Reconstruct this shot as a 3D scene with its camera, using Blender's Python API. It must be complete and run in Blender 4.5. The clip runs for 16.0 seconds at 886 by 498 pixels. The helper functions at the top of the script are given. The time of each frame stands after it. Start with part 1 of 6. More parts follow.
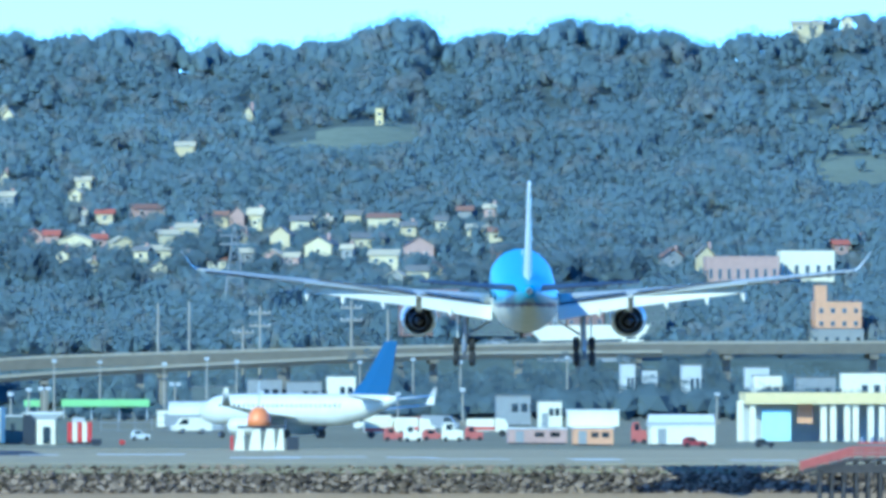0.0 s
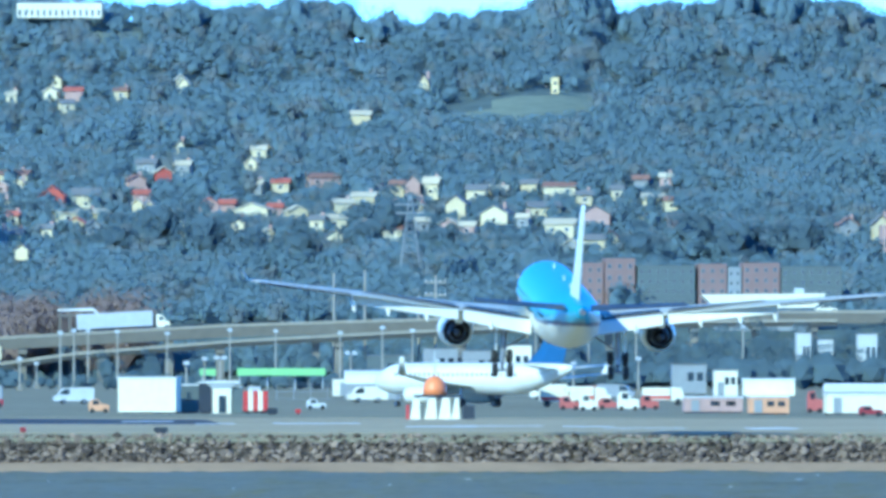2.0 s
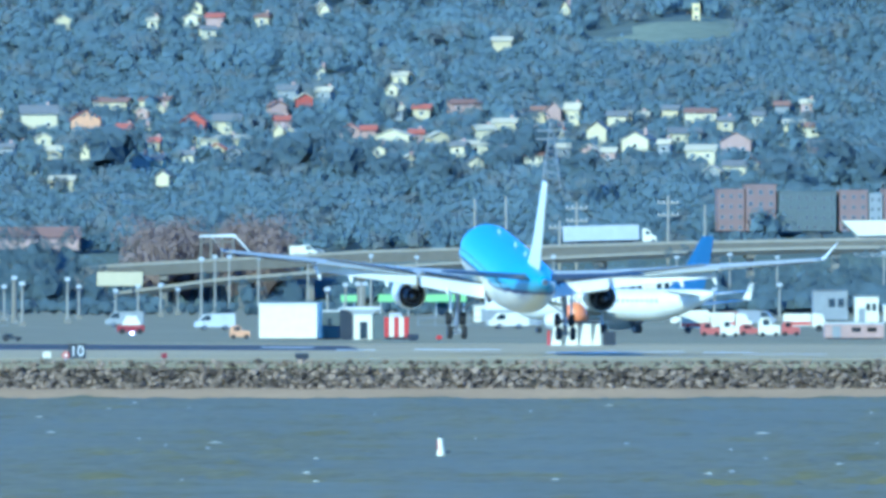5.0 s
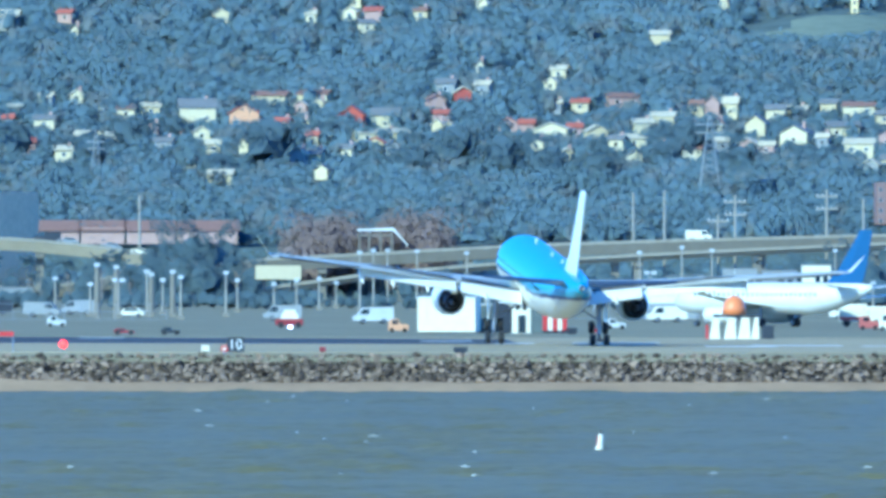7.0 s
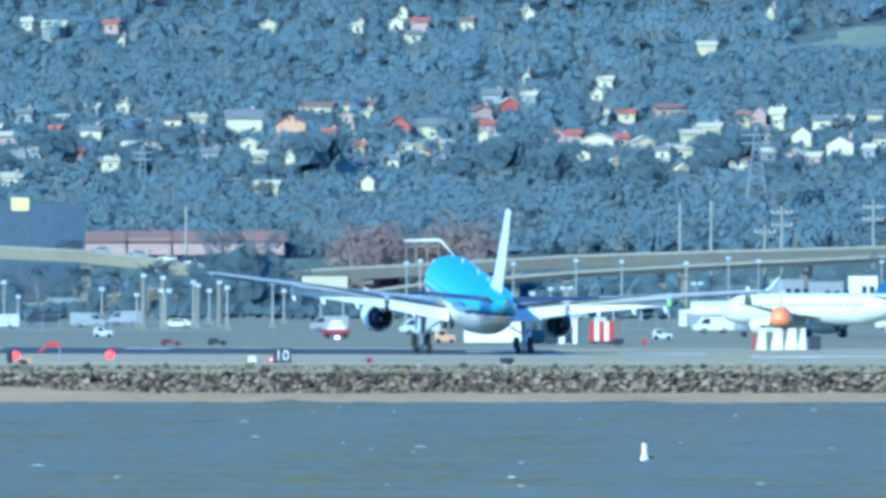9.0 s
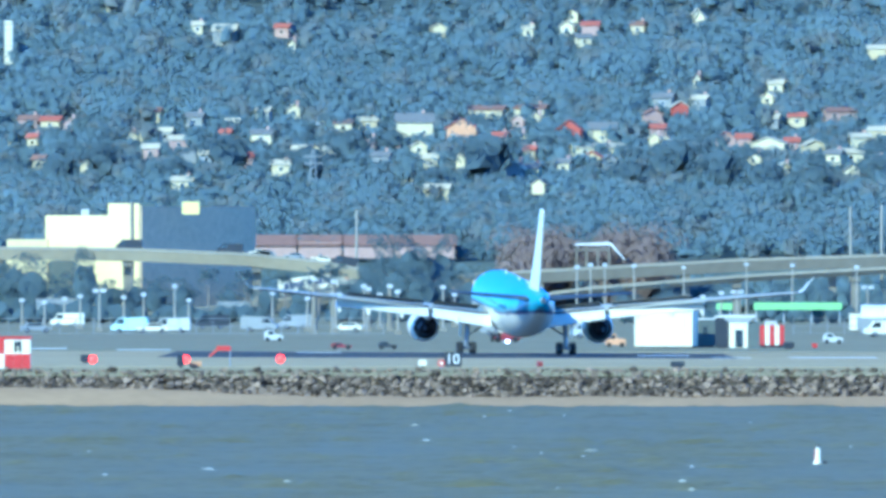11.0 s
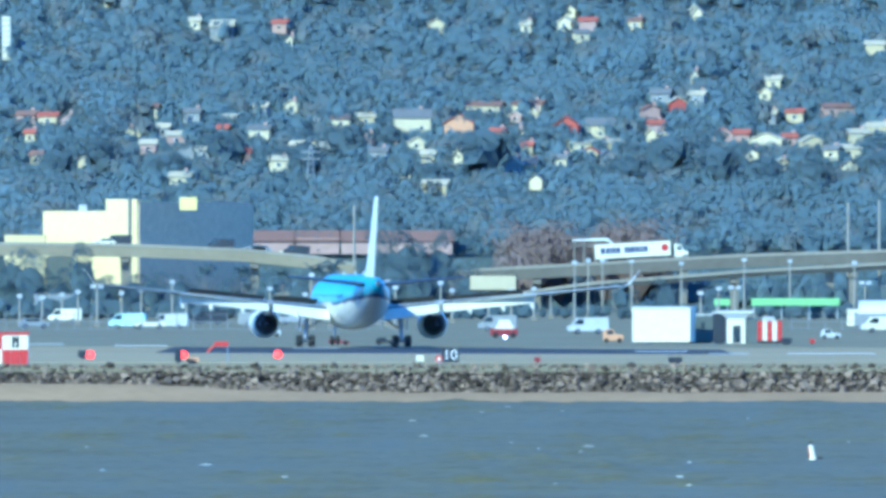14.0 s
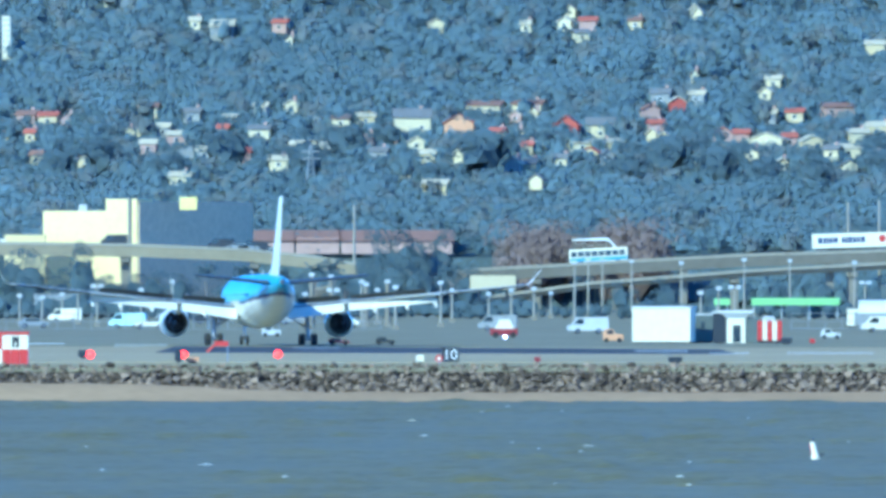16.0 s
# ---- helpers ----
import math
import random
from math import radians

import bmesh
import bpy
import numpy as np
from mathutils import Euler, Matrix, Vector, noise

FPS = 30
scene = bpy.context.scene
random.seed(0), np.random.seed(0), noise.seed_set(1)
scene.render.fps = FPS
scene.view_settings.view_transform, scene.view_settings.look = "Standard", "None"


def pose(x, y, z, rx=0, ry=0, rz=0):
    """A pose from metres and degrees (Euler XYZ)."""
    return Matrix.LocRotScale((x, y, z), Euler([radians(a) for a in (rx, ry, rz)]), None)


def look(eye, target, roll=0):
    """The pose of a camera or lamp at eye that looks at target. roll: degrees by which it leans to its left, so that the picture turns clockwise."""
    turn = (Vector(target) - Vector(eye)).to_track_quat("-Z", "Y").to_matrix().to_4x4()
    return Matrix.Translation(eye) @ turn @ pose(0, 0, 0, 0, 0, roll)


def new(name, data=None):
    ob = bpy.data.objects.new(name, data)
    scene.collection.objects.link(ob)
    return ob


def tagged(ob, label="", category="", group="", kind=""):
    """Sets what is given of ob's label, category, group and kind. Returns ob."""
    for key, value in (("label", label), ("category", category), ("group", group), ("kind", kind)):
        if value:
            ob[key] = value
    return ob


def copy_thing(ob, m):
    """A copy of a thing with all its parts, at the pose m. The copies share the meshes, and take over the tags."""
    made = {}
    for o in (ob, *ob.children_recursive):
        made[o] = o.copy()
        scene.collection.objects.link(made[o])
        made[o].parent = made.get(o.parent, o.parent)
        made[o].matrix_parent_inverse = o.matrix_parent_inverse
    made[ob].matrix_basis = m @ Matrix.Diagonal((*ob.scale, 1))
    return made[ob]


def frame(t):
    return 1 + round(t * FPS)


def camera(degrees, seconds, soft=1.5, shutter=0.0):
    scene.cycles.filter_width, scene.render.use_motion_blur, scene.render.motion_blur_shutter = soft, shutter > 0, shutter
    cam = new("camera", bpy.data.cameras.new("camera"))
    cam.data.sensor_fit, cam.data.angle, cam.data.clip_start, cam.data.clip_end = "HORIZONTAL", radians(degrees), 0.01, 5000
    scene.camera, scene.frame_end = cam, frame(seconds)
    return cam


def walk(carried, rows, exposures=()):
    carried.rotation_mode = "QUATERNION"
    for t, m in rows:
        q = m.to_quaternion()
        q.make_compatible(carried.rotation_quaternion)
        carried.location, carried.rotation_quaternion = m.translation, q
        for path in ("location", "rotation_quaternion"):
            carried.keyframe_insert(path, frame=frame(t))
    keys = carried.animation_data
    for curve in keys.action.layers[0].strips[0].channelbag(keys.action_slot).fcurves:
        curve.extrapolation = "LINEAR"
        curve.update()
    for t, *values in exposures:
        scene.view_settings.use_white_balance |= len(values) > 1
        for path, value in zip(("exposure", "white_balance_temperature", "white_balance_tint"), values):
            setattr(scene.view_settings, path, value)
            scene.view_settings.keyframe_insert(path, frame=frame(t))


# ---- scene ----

# ---------------------------------------------------------------- camera
# A tripod on the far shore with a long lens. EYE is its height over the water.
# "Panorama" places (u, v) are steps of 1 / FOCAL radians: u to the right, v down.
DEG = 3.0
FOCAL = 784 / math.tan(radians(DEG / 2))
EYE, HORIZON = 12.0, 470.0
GROUND = 2.9
PAN = [(0.0, 1221, -179), (0.5, 1187, -155), (1.0, 1060, -140), (1.5, 956, -123), (2.0, 910, -124),
       (2.5, 882, -118), (3.0, 861, -103), (3.2, 834, -99), (5.3, 592, 17), (5.5, 540, 20), (6.0, 505.5, 24),
       (6.5, 444.5, 18), (7.0, 380, 18), (7.5, 326.5, 6), (8.0, 311, 4), (8.5, 306.5, -4), (9.0, 297.5, -1),
       (9.5, 243, -4), (10.0, 83, -8.5), (10.2, 33, -10), (10.6, -2, -9), (12.3, -6, -3), (12.5, -5.5, -2),
       (13.0, 0, 0), (13.5, 0, 0), (14.0, 0, 0), (14.5, 0.5, 1), (15.0, 1, 1), (15.5, 1, 1), (16.0, 0, 0.5)]


def place(u, v, d):
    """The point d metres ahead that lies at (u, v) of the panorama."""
    return Vector((d * math.tan((u - 784) / FOCAL), d, EYE + d * (HORIZON - v) / FOCAL))


def ground_v(d, z=GROUND):
    return HORIZON + (EYE - z) * FOCAL / d


def aim(sx, sy):
    return pose(0, 0, EYE, 90 + math.degrees((HORIZON - 441 - sy) / FOCAL), 0, -math.degrees(sx / FOCAL))


cam = camera(DEG, 16.0, soft=3.8)
walk(cam, [(t, aim(sx, sy)) for t, sx, sy in PAN], exposures=[(t, e, 3960, -3) for t, e in ((0, 1.15), (2.5, 1.28), (5.3, 1.31), (8.6, 1.31), (9.5, 1.46), (13.2, 1.46), (14.2, 1.3), (16, 1.3))])

# ---------------------------------------------------------------- sky and sun
SUN = Vector((-0.54, -0.74, 0.48)).normalized()
world = bpy.data.worlds.new("sky")
scene.world = world
world.use_nodes = True
wn = world.node_tree
sky = wn.nodes.new("ShaderNodeTexSky")
sky.sky_type, sky.sun_disc = "NISHITA", False
sky.sun_elevation = math.asin(SUN.z)
sky.sun_rotation = math.atan2(SUN.x, SUN.y)
sky.air_density, sky.dust_density, sky.ozone_density = 0.46, 0.05, 4.6
wn.links.new(sky.outputs[0], wn.nodes["Background"].inputs[0])
wn.nodes["Background"].inputs[1].default_value = 0.14
sun = new("sun", bpy.data.lights.new("sun", "SUN"))
sun.data.energy, sun.data.angle, sun.data.color = 2.4, radians(0.5), (1.0, 0.83, 0.42)
sun.matrix_world = look(SUN * 100, (0, 0, 0))


# ---------------------------------------------------------------- materials
def material(name, colour, rough=0.6, metal=0.0, grain=8.0, spread=0.25, bump=0.15, coarse=0.6, jitter=0.0, island=False, spec=0.5, mottle=0.2):
    """Procedural surface: two scales of noise over a base colour, fine relief, and a shift from piece to piece."""
    m = bpy.data.materials.new(name)
    m.use_nodes = True
    n, l = m.node_tree.nodes, m.node_tree.links
    b = n["Principled BSDF"]
    co = n.new("ShaderNodeTexCoord")
    fine, broad = n.new("ShaderNodeTexNoise"), n.new("ShaderNodeTexNoise")
    fine.inputs["Scale"].default_value, fine.inputs["Detail"].default_value = grain, 5
    broad.inputs["Scale"].default_value, broad.inputs["Detail"].default_value = coarse, 3
    l.new(co.outputs["Object"], fine.inputs["Vector"])
    l.new(co.outputs["Object"], broad.inputs["Vector"])
    both = n.new("ShaderNodeMath")
    both.operation = "MULTIPLY_ADD"
    l.new(broad.outputs["Fac"], both.inputs[0])
    both.inputs[1].default_value = mottle / max(spread, 0.01)
    l.new(fine.outputs["Fac"], both.inputs[2])
    ramp = n.new("ShaderNodeMapRange")
    top = 1 + mottle / max(spread, 0.01)
    ramp.inputs["From Min"].default_value, ramp.inputs["From Max"].default_value = 0.25 * top, 0.75 * top
    ramp.inputs["To Min"].default_value, ramp.inputs["To Max"].default_value = 1 - spread, 1 + spread
    l.new(both.outputs[0], ramp.inputs["Value"])
    hsv = n.new("ShaderNodeHueSaturation")
    hsv.inputs["Color"].default_value = (*colour, 1)
    value = ramp.outputs[0]
    if jitter:
        who = n.new("ShaderNodeNewGeometry" if island else "ShaderNodeObjectInfo")
        step = n.new("ShaderNodeMapRange")
        step.inputs["To Min"].default_value, step.inputs["To Max"].default_value = 1 - jitter, 1 + jitter
        l.new(who.outputs["Random Per Island" if island else "Random"], step.inputs["Value"])
        mul = n.new("ShaderNodeMath")
        mul.operation = "MULTIPLY"
        l.new(value, mul.inputs[0])
        l.new(step.outputs[0], mul.inputs[1])
        value = mul.outputs[0]
    l.new(value, hsv.inputs["Value"])
    l.new(hsv.outputs[0], b.inputs["Base Color"])
    b.inputs["Roughness"].default_value, b.inputs["Metallic"].default_value = rough, metal
    b.inputs["Specular IOR Level"].default_value = spec
    if bump:
        bp = n.new("ShaderNodeBump")
        bp.inputs["Strength"].default_value, bp.inputs["Distance"].default_value = bump, 0.05
        l.new(fine.outputs["Fac"], bp.inputs["Height"])
        l.new(bp.outputs[0], b.inputs["Normal"])
    return m


def glowing(name, colour, strength):
    m = bpy.data.materials.new(name)
    m.use_nodes = True
    b = m.node_tree.nodes["Principled BSDF"]
    b.inputs["Base Color"].default_value = (*colour, 1)
    b.inputs["Emission Color"].default_value, b.inputs["Emission Strength"].default_value = (*colour, 1), strength
    return m


def leafy(name, colour, jitter=0.25, through_share=0.45, grain=0.10, coarse=0.012, mottle=0.3, turn=0.16):
    """Leaves: a matt upper side, and light that comes through from behind."""
    m = material(name, colour, 0.7, grain=grain, spread=0.17, bump=0, coarse=coarse, jitter=jitter, island=True, spec=0.05, mottle=mottle)
    n, l = m.node_tree.nodes, m.node_tree.links
    b, out = n["Principled BSDF"], n["Material Output"]
    tr, mix = n.new("ShaderNodeBsdfTranslucent"), n.new("ShaderNodeMixShader")
    # fine leaves turn every way: their mean lies near the canopy's own slope
    geo, own, mean = n.new("ShaderNodeNewGeometry"), n.new("ShaderNodeVectorMath"), n.new("ShaderNodeVectorMath")
    own.operation, mean.operation = "MULTIPLY_ADD", "NORMALIZE"
    own.inputs[1].default_value, own.inputs[2].default_value = (turn, turn, turn), (-0.25, -0.55, 0.8)
    l.new(geo.outputs["Normal"], own.inputs[0])
    l.new(own.outputs[0], mean.inputs[0])
    l.new(mean.outputs[0], b.inputs["Normal"])
    l.new(b.inputs["Base Color"].links[0].from_socket, tr.inputs["Color"])
    mix.inputs[0].default_value = through_share
    l.new(b.outputs[0], mix.inputs[1])
    l.new(tr.outputs[0], mix.inputs[2])
    l.new(mix.outputs[0], out.inputs["Surface"])
    return m


M = dict(
    skin_blue=material("painted blue skin", (0.115, 0.35, 0.51), 0.3, grain=0.5, spread=0.05, bump=0, mottle=0.03),
    skin_royal=material("painted royal blue", (0.04, 0.10, 0.24), 0.35, grain=0.5, spread=0.05, bump=0, mottle=0.03),
    spoiler=material("shaded spoiler back", (0.035, 0.038, 0.045), 0.5, grain=1, spread=0.1, bump=0),
    # tailplane colour darkened to give the shade of its edge and underside
    tail_shade=material("tailplane skin with painted shade", (0.045, 0.05, 0.062), 0.45, grain=0.7, spread=0.08, bump=0),
    skin_navy=material("painted navy stripe", (0.01, 0.03, 0.14), 0.3, grain=1, spread=0.05, bump=0, mottle=0.03),
    skin_white=material("painted white skin", (0.78, 0.76, 0.66), 0.35, grain=0.6, spread=0.05, bump=0, mottle=0.04),
    skin_grey=material("grey wing skin", (0.56, 0.545, 0.44), 0.4, grain=0.7, spread=0.08, bump=0, mottle=0.06),
    engine_orange=material("orange engine paint", (0.72, 0.25, 0.08), 0.4, grain=1, spread=0.08, bump=0),
    metal=material("bare metal", (0.30, 0.30, 0.31), 0.4, 0.8, grain=3, spread=0.12, bump=0.03),
    metal_pale=material("galvanised metal", (0.55, 0.56, 0.55), 0.5, 0.3, grain=3, spread=0.12, bump=0.03),
    metal_dark=material("dark engine metal", (0.09, 0.09, 0.10), 0.5, 0.6, grain=3, spread=0.15, bump=0.03),
    dark=material("dark cavity", (0.02, 0.02, 0.025), 0.6, grain=4, spread=0.2, bump=0),
    tyre=material("tyre rubber", (0.025, 0.025, 0.027), 0.85, grain=6, spread=0.25, bump=0.1),
    # hill leaf colours have the blue of distant haze mixed in
    foliage_hazed=leafy("hazed eucalyptus leaves", (0.158, 0.212, 0.258), 0.04, 0.12, 0.16, 0.010, 0.8),
    foliage_dry_hazed=leafy("hazed dry leaves", (0.192, 0.218, 0.236), 0.04, 0.12, 0.16, 0.012, 0.5),
    foliage_near=leafy("dark green leaves", (0.108, 0.140, 0.162), 0.08, 0.12, 0.35, 0.02, 0.4, 0.4),
    foliage_dark=leafy("cypress leaves", (0.112, 0.148, 0.182), 0.06, 0.12, 0.3, 0.02, 0.3),
    twigs=leafy("bare twigs", (0.27, 0.215, 0.20), 0.12, 0.2),
    bark=material("grey bark", (0.22, 0.19, 0.16), 0.9, grain=3, spread=0.3),
    hill=material("hillside scrub", (0.115, 0.138, 0.128), 0.95, grain=0.12, spread=0.4, bump=0.3, coarse=0.01, spec=0.1),
    meadow=material("hill meadow", (0.24, 0.265, 0.195), 0.95, grain=0.3, spread=0.25, bump=0.3, coarse=0.02, spec=0.1),
    grass=material("dry grass", (0.31, 0.275, 0.17), 0.95, grain=0.3, spread=0.25, coarse=0.02, spec=0.04),
    tarmac=material("runway concrete", (0.43, 0.365, 0.225), 0.9, grain=0.4, spread=0.22, coarse=0.02, bump=0.1, spec=0.04),
    apron=material("apron concrete", (0.27, 0.25, 0.165), 0.9, grain=0.3, spread=0.28, coarse=0.03, bump=0.1, spec=0.04),
    asphalt=material("dark asphalt", (0.07, 0.07, 0.075), 0.9, grain=0.6, spread=0.3, coarse=0.05, bump=0.1, spec=0.2),
    line=material("white road paint", (0.75, 0.75, 0.72), 0.7, grain=2, spread=0.15, coarse=0.3, bump=0.05),
    rock=material("seawall rock", (0.2, 0.152, 0.107), 0.9, grain=1.6, spread=0.4, jitter=0.7, bump=0.5, spec=0.2),
    rock_pile=material("seawall rock pile", (0.2, 0.152, 0.107), 0.9, grain=1.6, spread=0.4, jitter=0.7, island=True, bump=0.5, spec=0.2),
    rock_dark=material("rubble between rocks", (0.12, 0.10, 0.075), 0.95, grain=2, spread=0.4, bump=0.5, spec=0.1),
    sand=material("wet sand", (0.43, 0.305, 0.175), 0.85, grain=0.8, spread=0.2, coarse=0.08, spec=0.04, mottle=0.3),
    water=material("bay water", (0.176, 0.162, 0.070), 0.5, grain=0.9, spread=0.28, bump=0.3, coarse=0.05, spec=0.05, mottle=0.2),
    foam=material("foam", (0.42, 0.42, 0.36), 0.9, grain=6, spread=0.1, bump=0),
    wall_white=material("white wall paint", (0.80, 0.75, 0.57), 0.7, grain=1.2, spread=0.08, bump=0.05, coarse=0.15, mottle=0.08),
    wall_cream=material("cream wall paint", (0.74, 0.61, 0.30), 0.75, grain=1.2, spread=0.08, bump=0.05, coarse=0.15, mottle=0.08),
    # house and roof whites: haze dulled into the base colour, weathering in the mottle
    house_white=material("weathered hazed white stucco", (0.66, 0.585, 0.37), 0.8, grain=1.2, spread=0.14, bump=0.05, coarse=0.15, mottle=0.15),
    house_cream=material("weathered hazed cream stucco", (0.60, 0.515, 0.31), 0.8, grain=1.2, spread=0.14, bump=0.05, coarse=0.15, mottle=0.15),
    roof_pale=material("pale weathered hazed roof", (0.56, 0.50, 0.36), 0.8, grain=1.5, spread=0.15, bump=0.05, coarse=0.2, mottle=0.15),
    wall_red=material("red wall paint", (0.42, 0.10, 0.07), 0.75, grain=1.2, spread=0.12, bump=0.05),
    wall_orange=material("orange stucco", (0.62, 0.36, 0.20), 0.8, grain=1.2, spread=0.1, bump=0.05),
    wall_pink=material("pink stucco", (0.46, 0.32, 0.27), 0.8, grain=1.2, spread=0.12, bump=0.05),
    wall_grey=material("grey cladding", (0.30, 0.31, 0.31), 0.75, grain=1.2, spread=0.12, bump=0.05),
    wall_pale=material("pale grey cladding", (0.55, 0.56, 0.54), 0.75, grain=1.2, spread=0.1, bump=0.05),
    wall_brick=material("red-brown brick", (0.25, 0.17, 0.15), 0.85, grain=2.0, spread=0.18, bump=0.1),
    cladding_tan=material("tan cladding", (0.62, 0.50, 0.32), 0.8, grain=1.2, spread=0.14, bump=0.05),
    wall_teal=material("teal cladding", (0.12, 0.14, 0.135), 0.7, grain=1.2, spread=0.12, bump=0.05),
    panel_cyan=material("pale cyan panel", (0.55, 0.78, 0.80), 0.5, grain=1.2, spread=0.06, bump=0.03),
    roof_grey=material("grey shingles", (0.20, 0.20, 0.20), 0.85, grain=2, spread=0.2, bump=0.1),
    roof_red=material("red roof tiles", (0.40, 0.13, 0.09), 0.85, grain=2, spread=0.2, bump=0.1),
    roof_white=material("white roof membrane", (0.76, 0.76, 0.72), 0.75, grain=1.5, spread=0.08, bump=0.03),
    roof_brown=material("brown roof tiles", (0.27, 0.16, 0.12), 0.85, grain=2, spread=0.2, bump=0.1),
    trim=material("white trim", (0.8, 0.8, 0.78), 0.6, grain=3, spread=0.05, bump=0),
    glass=material("dark window glass", (0.02, 0.025, 0.03), 0.06, grain=1, spread=0.1, bump=0, spec=0.8),
    concrete=material("weathered concrete", (0.235, 0.215, 0.175), 0.9, grain=0.6, spread=0.18, coarse=0.06, bump=0.1, spec=0.2),
    concrete_pale=material("pale concrete", (0.32, 0.295, 0.235), 0.9, grain=0.6, spread=0.15, coarse=0.06, bump=0.1, spec=0.2),
    concrete_beige=material("beige concrete", (0.40, 0.345, 0.235), 0.9, grain=0.6, spread=0.16, coarse=0.06, bump=0.1, spec=0.2),
    # faded paint on the pier; on the apron tractors it paints in haze
    red_faded_hazed=material("faded and hazed red paint", (0.40, 0.115, 0.095), 0.7, grain=3, spread=0.2, bump=0.03),
    pole_pale=material("pale pole", (0.34, 0.315, 0.26), 0.7, grain=3, spread=0.15, bump=0.05),
    mast=material("grey steel", (0.30, 0.31, 0.32), 0.6, 0.3, grain=3, spread=0.15, bump=0.03),
    paint_dark=material("dark paint", (0.035, 0.037, 0.042), 0.45, grain=3, spread=0.15, bump=0.02),
    paint_grey=material("grey car paint", (0.28, 0.29, 0.30), 0.4, grain=3, spread=0.1, bump=0),
    red=material("signal red paint", (0.46, 0.035, 0.03), 0.55, grain=3, spread=0.15, bump=0.03),
    red_dark=material("dark red paint", (0.25, 0.03, 0.035), 0.5, grain=3, spread=0.15, bump=0.03),
    green=material("bright green fascia", (0.34, 0.60, 0.22), 0.5, grain=1, spread=0.08, bump=0),
    sign_yellow=material("yellow sign", (0.85, 0.72, 0.25), 0.6, grain=1, spread=0.05, bump=0),
    sign_cream=material("cream board", (0.56, 0.49, 0.31), 0.7, grain=1, spread=0.08, bump=0),
    timber=material("dark pier timber", (0.07, 0.06, 0.055), 0.9, grain=2, spread=0.3, bump=0.2),
    lamp_red=glowing("red lamp", (1.0, 0.02, 0.012), 2.2),
    lamp_white=glowing("white lamp", (1.0, 0.85, 0.95), 3.0),
)


# ---------------------------------------------------------------- mesh helpers
def as_mesh(name, bm, mats, smooth=False):
    me = bpy.data.meshes.new(name)
    bm.normal_update()
    bm.to_mesh(me)
    bm.free()
    for m in (mats if isinstance(mats, (list, tuple)) else [mats]):
        me.materials.append(m)
    if smooth:
        me.shade_smooth()
    return me


def part(name, bm, mats, parent=None, label="", smooth=False):
    ob = new(name, as_mesh(name, bm, mats, smooth))
    ob.parent = parent
    return tagged(ob, label)


def thing(name, at, label, category, group="", kind="", rz=0):
    ob = new(name)
    ob.matrix_basis = pose(*at, 0, 0, rz)
    return tagged(ob, label, category, group, kind)


def box(bm, x0, x1, y0, y1, z0, z1, mat=0, bevel=0.0, m=None):
    """A box between two corners, added to bm."""
    c = Matrix.Translation(((x0 + x1) / 2, (y0 + y1) / 2, (z0 + z1) / 2)) @ Matrix.Diagonal((abs(x1 - x0), abs(y1 - y0), abs(z1 - z0), 1))
    vs = bmesh.ops.create_cube(bm, size=1, matrix=(m or Matrix()) @ c)["verts"]
    if bevel:
        es = list({e for v in vs for e in v.link_edges})
        got = bmesh.ops.bevel(bm, geom=es, offset=bevel, segments=2, affect="EDGES")
        fs = set(got["faces"]) | {f for v in vs if v.is_valid for f in v.link_faces}
    else:
        fs = {f for v in vs for f in v.link_faces}
    for f in fs:
        f.material_index = mat
    return bm


def boxes(*rows, bevel=0.0):
    bm = bmesh.new()
    for r in rows:
        box(bm, *r, bevel=bevel)
    return bm


def rod(bm, a, b, r0, r1=None, n=8, mat=0):
    a, b = Vector(a), Vector(b)
    turn = (b - a).to_track_quat("Z", "Y").to_matrix().to_4x4()
    got = bmesh.ops.create_cone(bm, cap_ends=True, segments=n, radius1=r0, radius2=r0 if r1 is None else r1, depth=(b - a).length,
                                matrix=Matrix.Translation((a + b) / 2) @ turn)
    for v in got["verts"]:
        for f in v.link_faces:
            f.material_index = mat
    return bm


def loft(rings, closed=True, caps=True, mat=0, bm=None, pick=None):
    """A skin through rings of equally many points."""
    bm = bm or bmesh.new()
    vs = [[bm.verts.new(p) for p in r] for r in rings]
    n = len(vs[0])
    for a, b in zip(vs, vs[1:]):
        for i in range(n if closed else n - 1):
            j = (i + 1) % n
            f = bm.faces.new((a[i], a[j], b[j], b[i]))
            f.material_index = pick(f) if pick else mat
    if caps:
        for r in (vs[0], vs[-1]):
            f = bm.faces.new(r)
            f.material_index = pick(f) if pick else mat
    bmesh.ops.recalc_face_normals(bm, faces=bm.faces)
    return bm


def ring(y, rx, rz, zc, n=40, x=0.0):
    return [(x + rx * math.cos(2 * math.pi * i / n), y, zc + rz * math.sin(2 * math.pi * i / n)) for i in range(n)]


def foil(x, y_le, chord, z, thick, n=9, droop=0.0):
    """A wing section at span x: points round it, leading edge at y_le."""
    pts = []
    for i in range(n + 1):
        c = i / n
        pts.append((x, y_le - c * chord, z + thick * chord * (2.6 * math.sqrt(c) * (1 - c) + 0.02) / 2 - droop * c * c * chord))
    for i in range(n, -1, -1):
        c = i / n
        pts.append((x, y_le - c * chord, z - thick * chord * (1.5 * math.sqrt(c) * (1 - c) + 0.02) / 2 - droop * c * c * chord))
    return pts


# ---------------------------------------------------------------- airliner
def wing(side, rows):
    return loft([foil(side * x, *r) for x, *r in rows])


